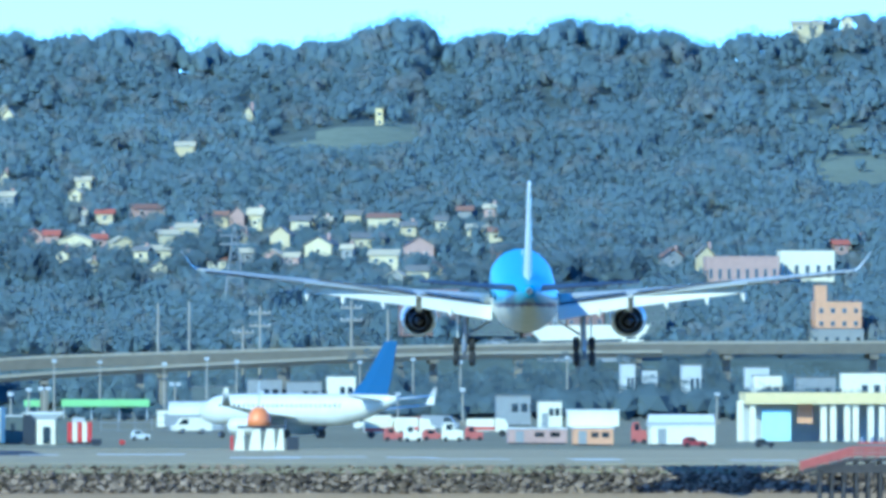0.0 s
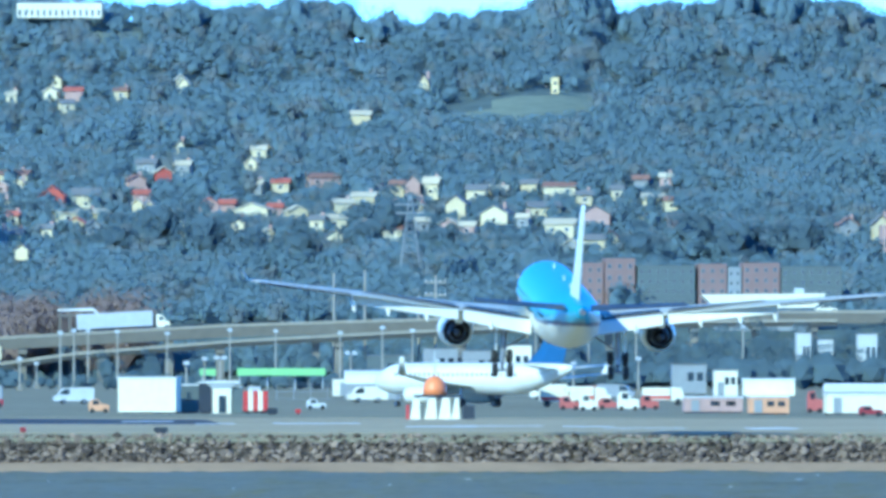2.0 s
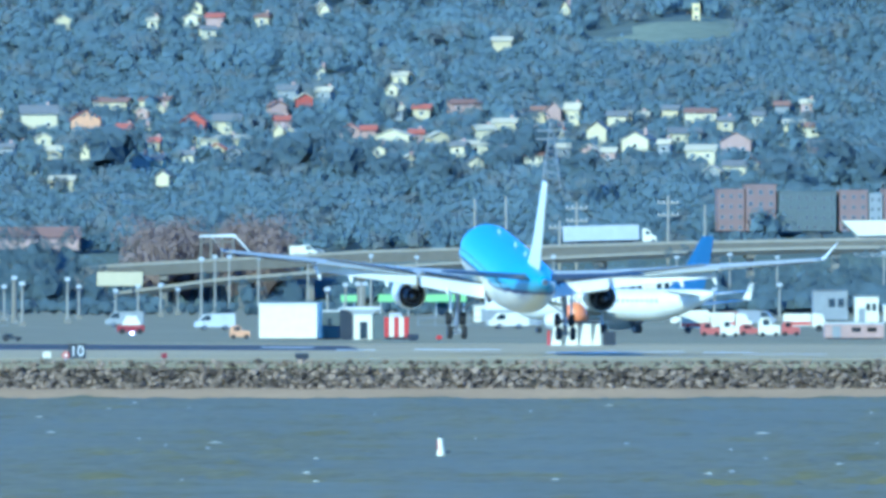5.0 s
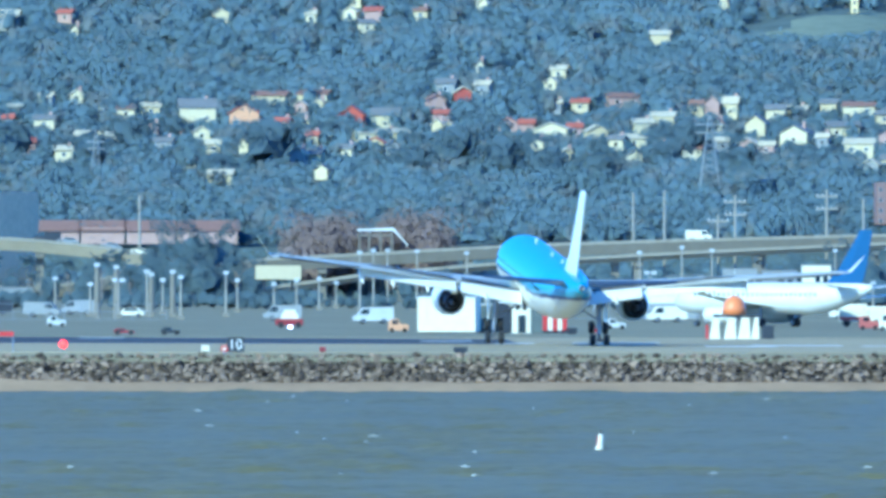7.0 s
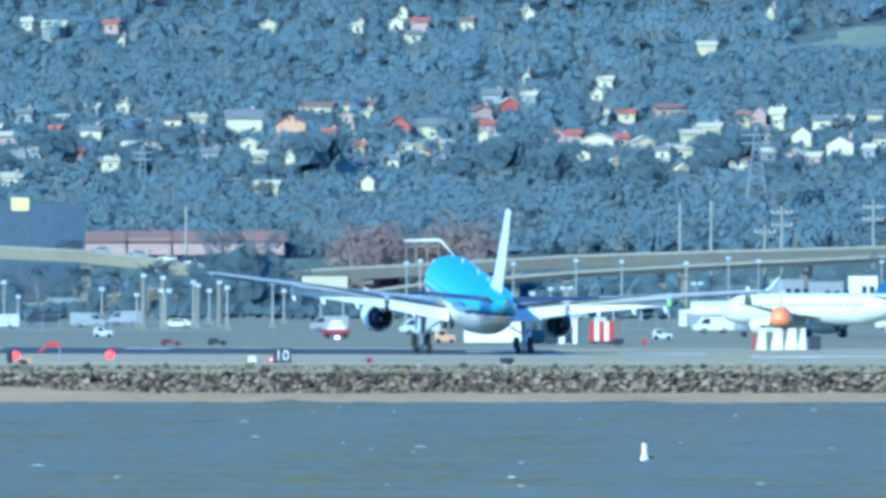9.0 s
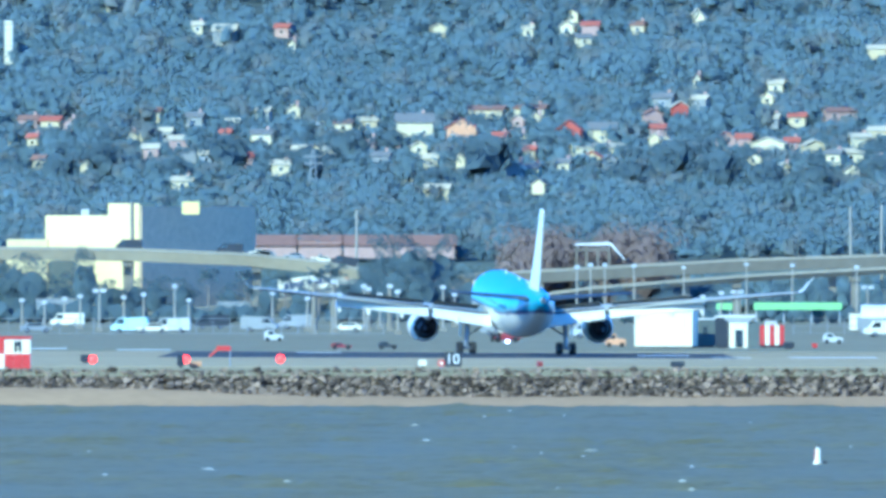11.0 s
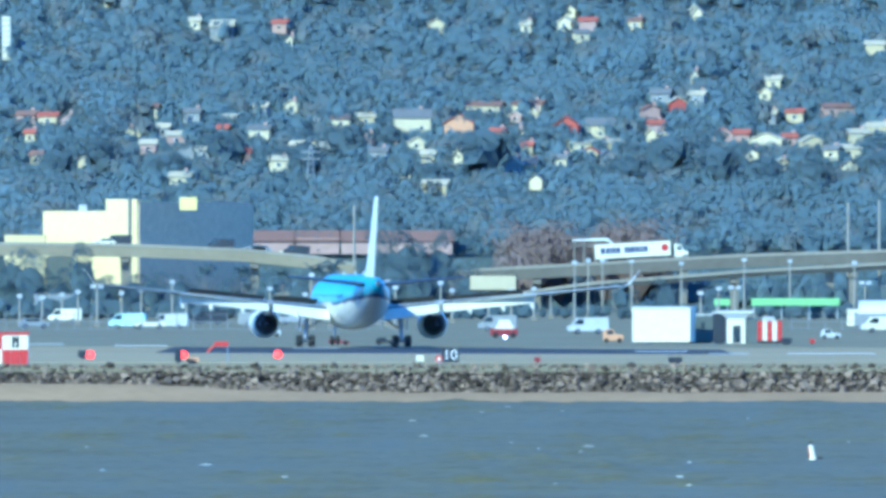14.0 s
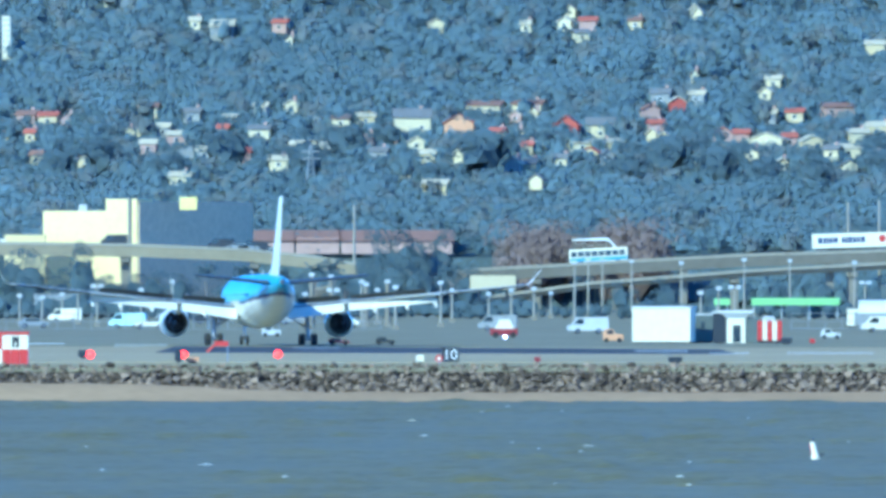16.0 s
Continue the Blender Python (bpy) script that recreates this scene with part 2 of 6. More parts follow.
def nacelle(parent, x, y, z, r, mats):
    """A jet engine: cowl, inner duct, fan disc, core nozzle and plug; the intake looks forward."""
    n = 36
    outer = [ring(y + a, r * b, r * b, z, n, x) for a, b in
             ((2.6, 0.88), (2.8, 0.96), (2.6, 1.01), (1.6, 1.07), (0.2, 1.08), (-1.2, 1.0), (-2.2, 0.86), (-2.25, 0.83), (-1.2, 0.84), (0.6, 0.86), (2.3, 0.84), (2.6, 0.86))]
    eng = part("engine", loft(outer, caps=False), mats[0], parent, smooth=True)
    part("fan", loft([ring(y + a, r * b, r * b, z, n, x) for a, b in ((1.5, 0.85), (1.55, 0.2), (2.1, 0.02))], caps=False), mats[1], eng, "dark fan disc", True)
    part("core_nozzle", loft([ring(y + a, r * b, r * b, z, n, x) for a, b in
         ((0.0, 0.84), (-1.4, 0.66), (-2.6, 0.56), (-3.5, 0.46), (-3.5, 0.42), (-2.5, 0.46))], caps=False), mats[2], eng, "dark metal core nozzle", True)
    part("plug", loft([ring(y + a, r * b, r * b, z, n, x) for a, b in ((-2.5, 0.34), (-3.6, 0.26), (-4.3, 0.04))]), mats[3], eng, "bare metal exhaust plug", True)
    return eng


def wheel(parent, x, y, z, r, w, name="wheel"):
    bm = bmesh.new()
    prof = ((-0.46, 0.55), (-0.5, 0.74), (-0.46, 0.87), (-0.34, 0.96), (-0.15, 0.995), (0.15, 0.995), (0.34, 0.96), (0.46, 0.87), (0.5, 0.74), (0.46, 0.55))
    n = 24
    loft([[(x + a * w, y + r * b * math.cos(2 * math.pi * i / n), z + r * b * math.sin(2 * math.pi * i / n)) for i in range(n)] for a, b in prof], bm=bm, caps=False)
    rod(bm, (x - w * 0.42, y, z), (x + w * 0.42, y, z), r * 0.56, n=16, mat=1)
    return part(name, bm, (M["tyre"], M["metal"]), parent)


GEAR, SPOILERS, WINGS = [], [], []


def main_airliner():
    """The landing wide-body. Forward is +y, origin on the ground between the main wheels."""
    a = thing("airliner", (0, 0, 0), "wide-body airliner, sky-blue over white, landing with flaps and wheels down", "airplane")
    R, ZC = 2.86, 5.05
    st = [(32.2, 0.05, 0.05, 4.3), (31.6, 0.75, 0.7, 4.32), (30.5, 1.4, 1.35, 4.45), (29, 1.95, 1.95, 4.65), (27, 2.45, 2.5, 4.88), (25, 2.75, 2.78, 5.0),
          (22.5, R, R, ZC), (15, R, R, ZC), (5, R, R, ZC), (-5, R, R, ZC), (-11, R, R, ZC), (-15, 2.72, 2.68, 5.2), (-19, 2.38, 2.3, 5.5), (-23, 1.9, 1.82, 5.9),
          (-26.5, 1.38, 1.35, 6.28), (-29, 0.95, 0.95, 6.62), (-30.8, 0.58, 0.6, 6.86), (-31.6, 0.35, 0.38, 6.95)]
    fine = []
    for p, q in zip(st, st[1:]):
        k = 3 if abs(p[0] - q[0]) > 1.5 else 1
        fine += [tuple(p[i] + (q[i] - p[i]) * s / k for i in range(4)) for s in range(k)]
    fine.append(st[-1])

    def livery(f):
        c = f.calc_center_median()
        line = 4.55 + max(0, -c.y - 12) * 0.055
        return 0 if c.z > line + 0.32 else (1 if c.z > line - 0.02 else 2)
    body = part("fuselage", loft([ring(*r, n=72) for r in fine], pick=livery), (M["skin_blue"], M["skin_navy"], M["skin_white"]), a, "sky-blue upper and white lower fuselage", True)
    for s in (-1, 1):
        for k in range(44):
            y = 24 - k * 0.98
            if abs(y - 10) < 0.5 or abs(y + 8) < 0.5:
                continue
            part("window", small_pane(s, y, R, ZC), M["dark"], body)
    part("belly_fairing", loft([[(x * w, y, 4.9 - h * math.sqrt(max(0, 1 - x * x))) for x in [i / 8 - 1 for i in range(17)]] for y, w, h in
         ((12, 1.2, 2.3), (10.5, 2.3, 2.85), (8, 2.95, 3.05), (2, 3.15, 3.12), (-4, 3.05, 3.08), (-7, 2.3, 2.95), (-9.5, 1.2, 2.3))], closed=False, caps=False),
         M["skin_white"], a, smooth=True)
    # x, y_le, chord, z, thickness
    plan = [(1.8, 10.6, 12.4, 3.8, 0.13), (5.5, 7.6, 9.6, 4.25, 0.12), (9.4, 4.4, 7.2, 4.65, 0.11), (15, 0.9, 5.6, 5.22, 0.105), (22, -3.6, 4.2, 5.95, 0.10), (28.3, -7.6, 2.9, 6.6, 0.10), (29.3, -8.6, 2.2, 6.75, 0.09)]
    for s in (-1, 1):
        w = part("wing", wing(s, plan), M["skin_grey"], a, "light grey metal wing", True)
        part("winglet", loft([foil(s * x, y, c, z, 0.06) for x, y, c, z in ((29.3, -8.6, 2.2, 6.75), (29.65, -9.3, 1.9, 7.05), (30.2, -10.2, 1.3, 7.8), (30.75, -10.9, 0.7, 8.5))]),
             M["skin_white"], w, "white upturned winglet", True)
        for name, x0, y0, z0, c0, x1, y1, z1, c1 in (("inner_flap", 2.9, -1.3, 3.95, 2.1, 9.2, -2.1, 4.6, 1.6), ("outer_flap", 9.7, -2.2, 4.65, 1.55, 19.6, -4.3, 5.5, 1.2)):
            part(name, loft([[(s * x, y, z + 0.16), (s * x, y - c * 0.45, z + 0.02), (s * x, y - c * 0.86, z - c * 0.52), (s * x, y - c * 0.84, z - c * 0.55), (s * x, y - c * 0.4, z - 0.24), (s * x, y, z - 0.1)]
                 for x, y, z, c in ((x0, y0, z0, c0), (x1, y1, z1, c1))]), M["skin_white"], w, "extended pale grey flap")
        bm = bmesh.new()
        for x0, y0, z0, x1, y1, z1 in ((3.1, -1.35, 4.14, 9.2, -2.15, 4.78), (9.7, -2.3, 4.82, 19.6, -4.4, 5.68), (19.8, -6.4, 5.72, 28.4, -10.6, 6.58)):
            rod(bm, (s * x0, y0, z0), (s * x1, y1, z1), 0.13, 0.09, 6)
        part("trailing_gap", bm, M["dark"], w, "dark gap ahead of the flaps")
        for x, y, z in ((6.6, -1.8, 4.05), (12.6, -2.6, 4.55), (16.2, -3.4, 4.85), (19.4, -4.1, 5.1)):
            part("flap_fairing", loft([ring(y + b, 0.26 * r, 0.34 * r, z + dz, 14, s * x) for b, r, dz in ((2.6, 0.1, 0.1), (1.4, 0.8, -0.1), (0, 1.0, -0.25), (-1.4, 0.8, -0.6), (-2.5, 0.1, -0.95))]), M["skin_white"], w, smooth=True)
        nacelle(a, s * 9.37, 6.4, 2.45, 1.52, (M["skin_white"], M["dark"], M["metal_dark"], M["metal_dark"]))
        part("pylon", loft([[(s * 9.37 + dx, y, z) for dx, y, z in ((-0.2, 7.6, 3.6), (0.2, 7.6, 3.6), (0.28, 1.0, 3.4), (-0.28, 1.0, 3.4))],
                            [(s * 9.37 + dx, y, z) for dx, y, z in ((-0.2, 6.0, 4.6), (0.2, 6.0, 4.6), (0.28, 0.0, 4.6), (-0.28, 0.0, 4.6))]]), M["skin_white"], a)
        part("tailplane", wing(s, [(0.6, -22.6, 5.4, 6.75, 0.12), (5, -25.4, 3.9, 7.2, 0.12), (9.4, -28.3, 2.3, 7.65, 0.13), (9.7, -29.0, 1.5, 7.68, 0.1)]), M["tail_shade"], a, "slim tailplane, its shade painted dark grey", True)
        gear = part("main_gear", rod(rod(rod(bmesh.new(), (s * 5.34, 0, 0.75), (s * 5.2, 0.2, 4.0), 0.24, 0.27, 12), (s * 5.3, 0, 2.0), (s * 3.0, 0.6, 3.4), 0.09), (s * 5.3, 0.1, 2.2), (s * 5.2, 3.0, 3.6), 0.09), M["metal"], a, "main landing gear leg")
        part("gear_door", boxes((s * 5.9, s * 6.0, -0.6, 0.9, 1.9, 3.9), bevel=0.02), M["skin_white"], gear)
        bogie = part("bogie", rod(rod(rod(bmesh.new(), (0, -1.0, 0), (0, 1.0, 0), 0.17), (-0.7, 0.99, 0), (0.7, 0.99, 0), 0.12), (-0.7, -0.99, 0), (0.7, -0.99, 0), 0.12), M["metal"], a, "four-wheel bogie")
        for dx in (-0.7, 0.7):
            for y in (-0.99, 0.99):
                wheel(bogie, dx, y, 0, 0.65, 0.56)
        GEAR.append((gear, bogie, s * 5.34))
        WINGS.append((w, s))
        for x0, y0, z0, x1, y1, z1, c in ((4.2, 0.3, 4.62, 9.0, -0.3, 5.04, 1.1), (10.2, -0.75, 5.14, 18.6, -2.95, 5.93, 0.8)):
            m = Matrix.Translation((s * x0, y0, z0)) @ Vector((s * (x1 - x0), y1 - y0, z1 - z0)).to_track_quat("X", "Z").to_matrix().to_4x4()
            L = math.dist((x0, y0, z0), (x1, y1, z1))
            sp = part("spoiler", boxes((0, L, -c if s > 0 else 0, 0 if s > 0 else c, -0.05, 0.02)), (M["skin_grey"], M["spoiler"]), w, "hinged wing spoiler, shade painted dark beneath")
            # shade of the raised panels is painted on every face but the top
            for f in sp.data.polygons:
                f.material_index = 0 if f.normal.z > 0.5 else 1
            SPOILERS.append((sp, m, s))
    part("tail_fin", loft([[(y * 0 + x, yy, z) for x, yy in ((0, le), (0.28 * k, le - 0.25 * c), (0.3 * k, le - 0.5 * c), (0.05, le - c), (-0.05, le - c), (-0.3 * k, le - 0.5 * c), (-0.28 * k, le - 0.25 * c))]
         for y, le, c, z, k in ((0, -15.5, 10.5, 7.5, 1.3), (0, -19.3, 8.0, 9.4, 1.1), (0, -23.4, 6.0, 12.9, 0.8), (0, -26.9, 4.2, 16.1, 0.55), (0, -27.6, 3.4, 16.45, 0.3))]), M["skin_white"], a, "white swept tail fin")
    part("tail_cone", loft([ring(y, r, r, z, 20) for y, r, z in ((-31.5, 0.36, 6.95), (-32.0, 0.26, 6.98), (-32.05, 0.18, 6.98), (-31.7, 0.16, 6.98))]), M["metal"], a, "metal exhaust cone", True)
    ng = part("nose_gear", rod(rod(bmesh.new(), (0, 25.2, 0.55), (0, 25.0, 3.2), 0.14), (0, 25.1, 1.6), (0, 27.2, 3.0), 0.07), M["metal"], a, "nose landing gear leg")
    for dx in (-0.36, 0.36):
        wheel(ng, dx, 25.2, 0.52, 0.52, 0.36)
    for y in (14, -2, -12):
        part("antenna", loft([[(-0.05, y, 7.88), (0.05, y, 7.88), (0.05, y - 1.0, 7.88), (-0.05, y - 1.0, 7.88)], [(-0.02, y - 0.5, 8.35), (0.02, y - 0.5, 8.35), (0.02, y - 0.9, 8.35), (-0.02, y - 0.9, 8.35)]]), M["skin_white"], a)
    return a


def small_pane(s, y, r, zc):
    z0, z1 = 5.35, 5.72
    bm = bmesh.new()
    pts = [(y + 0.13, z0), (y - 0.13, z0), (y - 0.13, z1), (y + 0.13, z1)]
    out = [bm.verts.new((s * (math.sqrt(r * r - (z - zc) ** 2) + 0.008), yy, z)) for yy, z in pts]
    inn = [bm.verts.new((s * (math.sqrt(r * r - (z - zc) ** 2) - 0.02), yy, z)) for yy, z in pts]
    bm.faces.new(out)
    for i in range(4):
        bm.faces.new((out[i], out[(i + 1) % 4], inn[(i + 1) % 4], inn[i]))
    bmesh.ops.recalc_face_normals(bm, faces=bm.faces)
    return bm


airliner = main_airliner()

# seconds; engines' middle in the panorama; distance; nose to the left, nose up, right wing down (degrees, seen from the camera)
FLIGHT = [
    (0.0, 2148, 389, 1509, 0.8, 3.3, 0.1), (0.5, 2083, 415, 1522, 1.2, 3.4, 0.2), (1.0, 2021, 437, 1533, 1.8, 3.6, 0.7), (1.5, 1960, 454, 1545, 2.5, 3.85, 0.95),
    (2.0, 1899, 468, 1559, 3.3, 4.1, 1.3), (2.5, 1839, 481.5, 1573, 4, 4.2, 1.7), (3.0, 1782, 494, 1587, 4.7, 4.4, 1.75),
    (4.2, 1645, 518, 1630, 5.5, 4.7, 1.3), (5.5, 1505, 542, 1668, 5.8, 5, 0.7), (6.0, 1449, 551, 1682, 5.9, 4.8, 1.3), (6.5, 1397, 558, 1696, 5.9, 4.7, 1.9), (7.0, 1343, 557, 1710, 5.9, 4.6, 1.8),
    (7.5, 1288, 557, 1723, 5.9, 4.3, 1.1), (8.0, 1234, 557.5, 1736, 5.9, 4.1, 0.9), (8.5, 1182, 563, 1750, 5.9, 4.1, 1.3), (9.0, 1130, 568.5, 1762, 5.9, 4.2, 1.9),
    (9.5, 1074, 570.5, 1775, 5.9, 3.8, 1.2), (10.0, 1015, 573.5, 1787, 5.8, 3.1, 1.0), (11.2, 883, 573, 1813, 4.8, 2.3, 0.4), (12.5, 746, 572, 1838, 3.8, 1.4, 0.0), (13.0, 704, 572.5, 1851, 4.1, 0.9, 0.0),
    (13.5, 663, 575, 1864, 4.5, 0.4, 0.2), (14.0, 621.5, 575, 1877, 4.8, 0, 0.2), (14.5, 579, 576, 1887, 4.9, -0.1, 0.2), (15.0, 538, 576, 1897, 4.8, -0.1, 0.2), (15.5, 498, 576.5, 1907, 4.6, -0.2, 0.2), (16.0, 458, 578, 1916, 4.3, -0.3, 0.2)]
ENGINE = Vector((0, 3.2, 2.45))
# seconds, metres by which the struts hang down, degrees by which the bogies hang tail-low
STRUT = [(0, 0.8, 37), (7.6, 0.8, 37), (8.6, 0.7, 33), (9.3, 0.5, 14), (9.9, 0.35, -2), (10.6, 0.25, -3), (12.5, 0.18, -2), (14, 0.15, -0.5), (16, 0.12, 0)]


def flight_pose(t, u, v, d, yaw, pitch, roll):
    bearing = math.degrees((u - 784) / FOCAL)
    turn = pose(0, 0, 0, 0, 0, yaw - bearing) @ pose(0, 0, 0, pitch, 0, 0) @ pose(0, 0, 0, 0, roll, 0)
    at = place(u, v, d) - turn @ ENGINE
    if t >= 9.9:
        at.z = GROUND + 0.02 + between([(a, b) for a, b, _ in STRUT], t)
    return Matrix.Translation(at) @ turn


# ---------------------------------------------------------------- ground, shore, water, hills
SHORE = 1497.0
rng = random.Random(7)


def sheet(name, xs, ys, height, mat, label, category):
    bm = bmesh.new()
    vs = [[bm.verts.new((x, y, height(x, y))) for x in xs] for y in ys]
    for a, b in zip(vs, vs[1:]):
        for i in range(len(xs) - 1):
            bm.faces.new((a[i], a[i + 1], b[i + 1], b[i]))
    return tagged(part(name, bm, mat, smooth=True), label, category, kind="structure")


def flat(z):
    return lambda x, y: z


def pydata(name, verts, faces, mats, parent=None, label="", smooth=False, normals=None):
    """A mesh object from arrays of corners and of equal-sided faces."""
    verts, faces = np.asarray(verts, np.float32).reshape(-1, 3), np.asarray(faces, np.int32)
    me = bpy.data.meshes.new(name)
    k = faces.shape[1]
    me.vertices.add(len(verts))
    me.vertices.foreach_set("co", verts.ravel())
    me.loops.add(faces.size)
    me.loops.foreach_set("vertex_index", faces.ravel())
    me.polygons.add(len(faces))
    me.polygons.foreach_set("loop_start", np.arange(0, faces.size, k, dtype=np.int32))
    me.update(calc_edges=True)
    me.validate()
    for m in (mats if isinstance(mats, (list, tuple)) else [mats]):
        me.materials.append(m)
    if smooth or normals is not None:
        me.shade_smooth()
    else:
        me.shade_flat()
    if normals is not None:
        me.normals_split_custom_set_from_vertices(normals)
    ob = new(name, me)
    ob.parent = parent
    return tagged(ob, label)


# the bay: a flat sheet, and real waves where the lens looks
sheet("water", [-6000, 6000], [-3000, 1560], flat(-0.3), M["water"], "grey-blue bay water", "water")


def build_waves():
    us, ys = np.linspace(-150, 2700, 540), 795 * (1500.5 / 795) ** np.linspace(0, 1, 640)
    u, y = np.meshgrid(us, ys)
    x = y * np.tan((u - 784) / FOCAL)
    z = np.zeros_like(x)
    r = np.random.RandomState(4)
    for k in range(30):
        length = 1.1 * 1.08 ** k
        way = radians(-115 + r.uniform(-62, 62))
        ph = (x * math.cos(way) + y * math.sin(way)) * 2 * math.pi / length + r.uniform(0, 7)
        z += 0.0085 * length ** 0.85 * (1 - 2 * np.abs(np.sin(ph / 2)) ** 1.3)
    z *= 0.8 + 0.4 * np.sin(x / 11 + y / 47) * np.sin(y / 29 - x / 17)
    n, k = x.shape[1], np.arange(x.size).reshape(x.shape)
    q = np.stack([k[:-1, :-1], k[:-1, 1:], k[1:, 1:], k[1:, :-1]], -1).reshape(-1, 4)
    return tagged(pydata("water", np.stack([x, y, z], -1), q, M["water"], smooth=True), "choppy grey-blue bay water with small crests", "water", kind="structure")


build_waves()


def sand_top(x):
    return 0.72 + 0.75 * min(1, max(0, (-12 - x) / 16)) + 0.12 * noise.noise((x / 4, 3, 0))


sheet("beach", [-400 + 4 * i for i in range(90)] + [-40 + 1.2 * i for i in range(1, 140)] + [130, 400], [1480, 1496, 1497.5, 1499, 1501, 1503.4, 1506],
      lambda x, y: -1.6 + 1.6 * (y - 1480) / 17 if y < 1497 else 0.06 * noise.noise((x / 3, y / 2, 0)) + sand_top(x) * min(1, (y - 1496.6) / 6.5),
      M["sand"], "narrow strip of wet sand below the rocks", "beach")
sheet("ground", [-6000, -300, -60, 0, 60, 130, 400, 6000], [1508.3, 1509.0, 1600, 1800, 2100, 2600, 3300, 4000, 6000], lambda x, y: GROUND - 0.05 if y > 1508.5 else 2.5, M["grass"], "flat airfield ground of short dry grass", "ground")


def strip(name, z, pts, mat, label, category):
    """A thin paved sheet over the ground with the corners given as (x, y)."""
    bm = bmesh.new()
    lo = [bm.verts.new((x, y, z - 0.2)) for x, y in pts]
    hi = [bm.verts.new((x, y, z)) for x, y in pts]
    bm.faces.new(hi)
    for i in range(len(pts)):
        j = (i + 1) % len(pts)
        bm.faces.new((lo[i], lo[j], hi[j], hi[i]))
    bmesh.ops.recalc_face_normals(bm, faces=bm.faces)
    return tagged(part(name, bm, mat), label, category, kind="structure")


strip("runway", GROUND, [(-700, 1640), (500, 1545), (500, 1735), (-700, 2060)], M["tarmac"], "worn grey concrete runway", "runway")
strip("apron", GROUND - 0.02, [(-900, 2085), (600, 1770), (900, 3420), (-900, 3420)], M["apron"], "pale concrete airport apron", "apron")
strip("blast_pad", GROUND + 0.008, [(-30, 1760), (30, 1730), (30, 1830), (-30, 1890)], M["asphalt"], "dark stretch of runway", "runway")


def marking(u, d, w, depth):
    p = place(u, 0, d)
    return strip("runway_marking", GROUND + 0.016, [(p.x - w / 2, d - depth / 2), (p.x + w / 2, d - depth / 2), (p.x + w / 2, d + depth / 2), (p.x - w / 2, d + depth / 2)],
                 M["line"], "worn white painted runway bar", "marking")


for u, d, w, depth in ((1170, 1790, 5.5, 14), (1290, 1745, 4, 9), (1470, 1750, 9, 10), (1690, 1690, 7, 12), (1790, 1700, 9, 9), (2275, 1655, 4.6, 20), (2540, 1640, 3, 7), (2600, 1638, 3, 7), (1950, 1690, 5, 8),
                       (250, 1925, 6, 8), (560, 1860, 5, 9), (60, 1960, 7, 10), (2050, 1660, 8, 6)):
    marking(u, d, w, depth)


# ---------------------------------------------------------------- seawall
def rock_mesh(seed):
    r = random.Random(seed)
    bm = bmesh.new()
    for _ in range(13):
        v = Vector((r.gauss(0, 1), r.gauss(0, 1), r.gauss(0, 1))).normalized() * r.uniform(0.42, 0.56)
        bm.verts.new((v.x * 1.15, v.y, v.z * 0.78))
    got = bmesh.ops.convex_hull(bm, input=bm.verts)
    bmesh.ops.delete(bm, geom=[g for g in got["geom_interior"] if isinstance(g, bmesh.types.BMVert)], context="VERTS")
    bmesh.ops.triangulate(bm, faces=bm.faces)
    return as_mesh("rock", bm, M["rock"])


def build_seawall():
    wall = sheet("seawall", [-400 + 10 * i for i in range(36)] + [-40 + 2 * i for i in range(1, 90)] + [160, 400], [1503, 1505, 1508, 1509.2, 1510.6],
                 lambda x, y: between([(1503, 0.2), (1505, 0.75), (1508, 2.0), (1509.2, 2.62), (1510.6, 2.82)], y), M["rock_dark"], "sloping seawall of piled grey-brown rocks", "seawall")
    kinds = [rock_mesh(i) for i in range(10)]
    vs, fs = [], []
    r = random.Random(5)
    count = 0
    for row in range(9):
        x = -60.0
        while x < 118:
            f = (row + r.uniform(-0.35, 0.35)) / 8
            size = r.choice((0.36, 0.45, 0.52, 0.6, 0.72, 0.95)) * r.uniform(0.8, 1.15) * (1.0 if row < 6 else 0.9)
            y = 1503.4 + 6.0 * f
            z = 0.45 + 2.45 * f + r.uniform(-0.1, 0.14)
            if row == 0 and z + 0.2 < sand_top(x):
                x += size
                continue
            m = pose(x, y, z, r.uniform(-25, 25), r.uniform(-25, 25), r.uniform(0, 360)) @ Matrix.Diagonal((size, size, size, 1))
            me = r.choice(kinds)
            if -9 < x < 16 and count < 300:
                ob = new("rock", me)
                ob.parent = wall
                ob.matrix_basis = m
                count += 1
            else:
                o = len(vs)
                vs.extend(m @ v.co for v in me.vertices)
                fs.extend([o + i for i in p.vertices] for p in me.polygons)
            x += size * r.uniform(0.6, 0.95)
    rest = pydata("rocks", [tuple(v) for v in vs], fs, M["rock_pile"], wall)
    tagged(rest, kind="stuff")


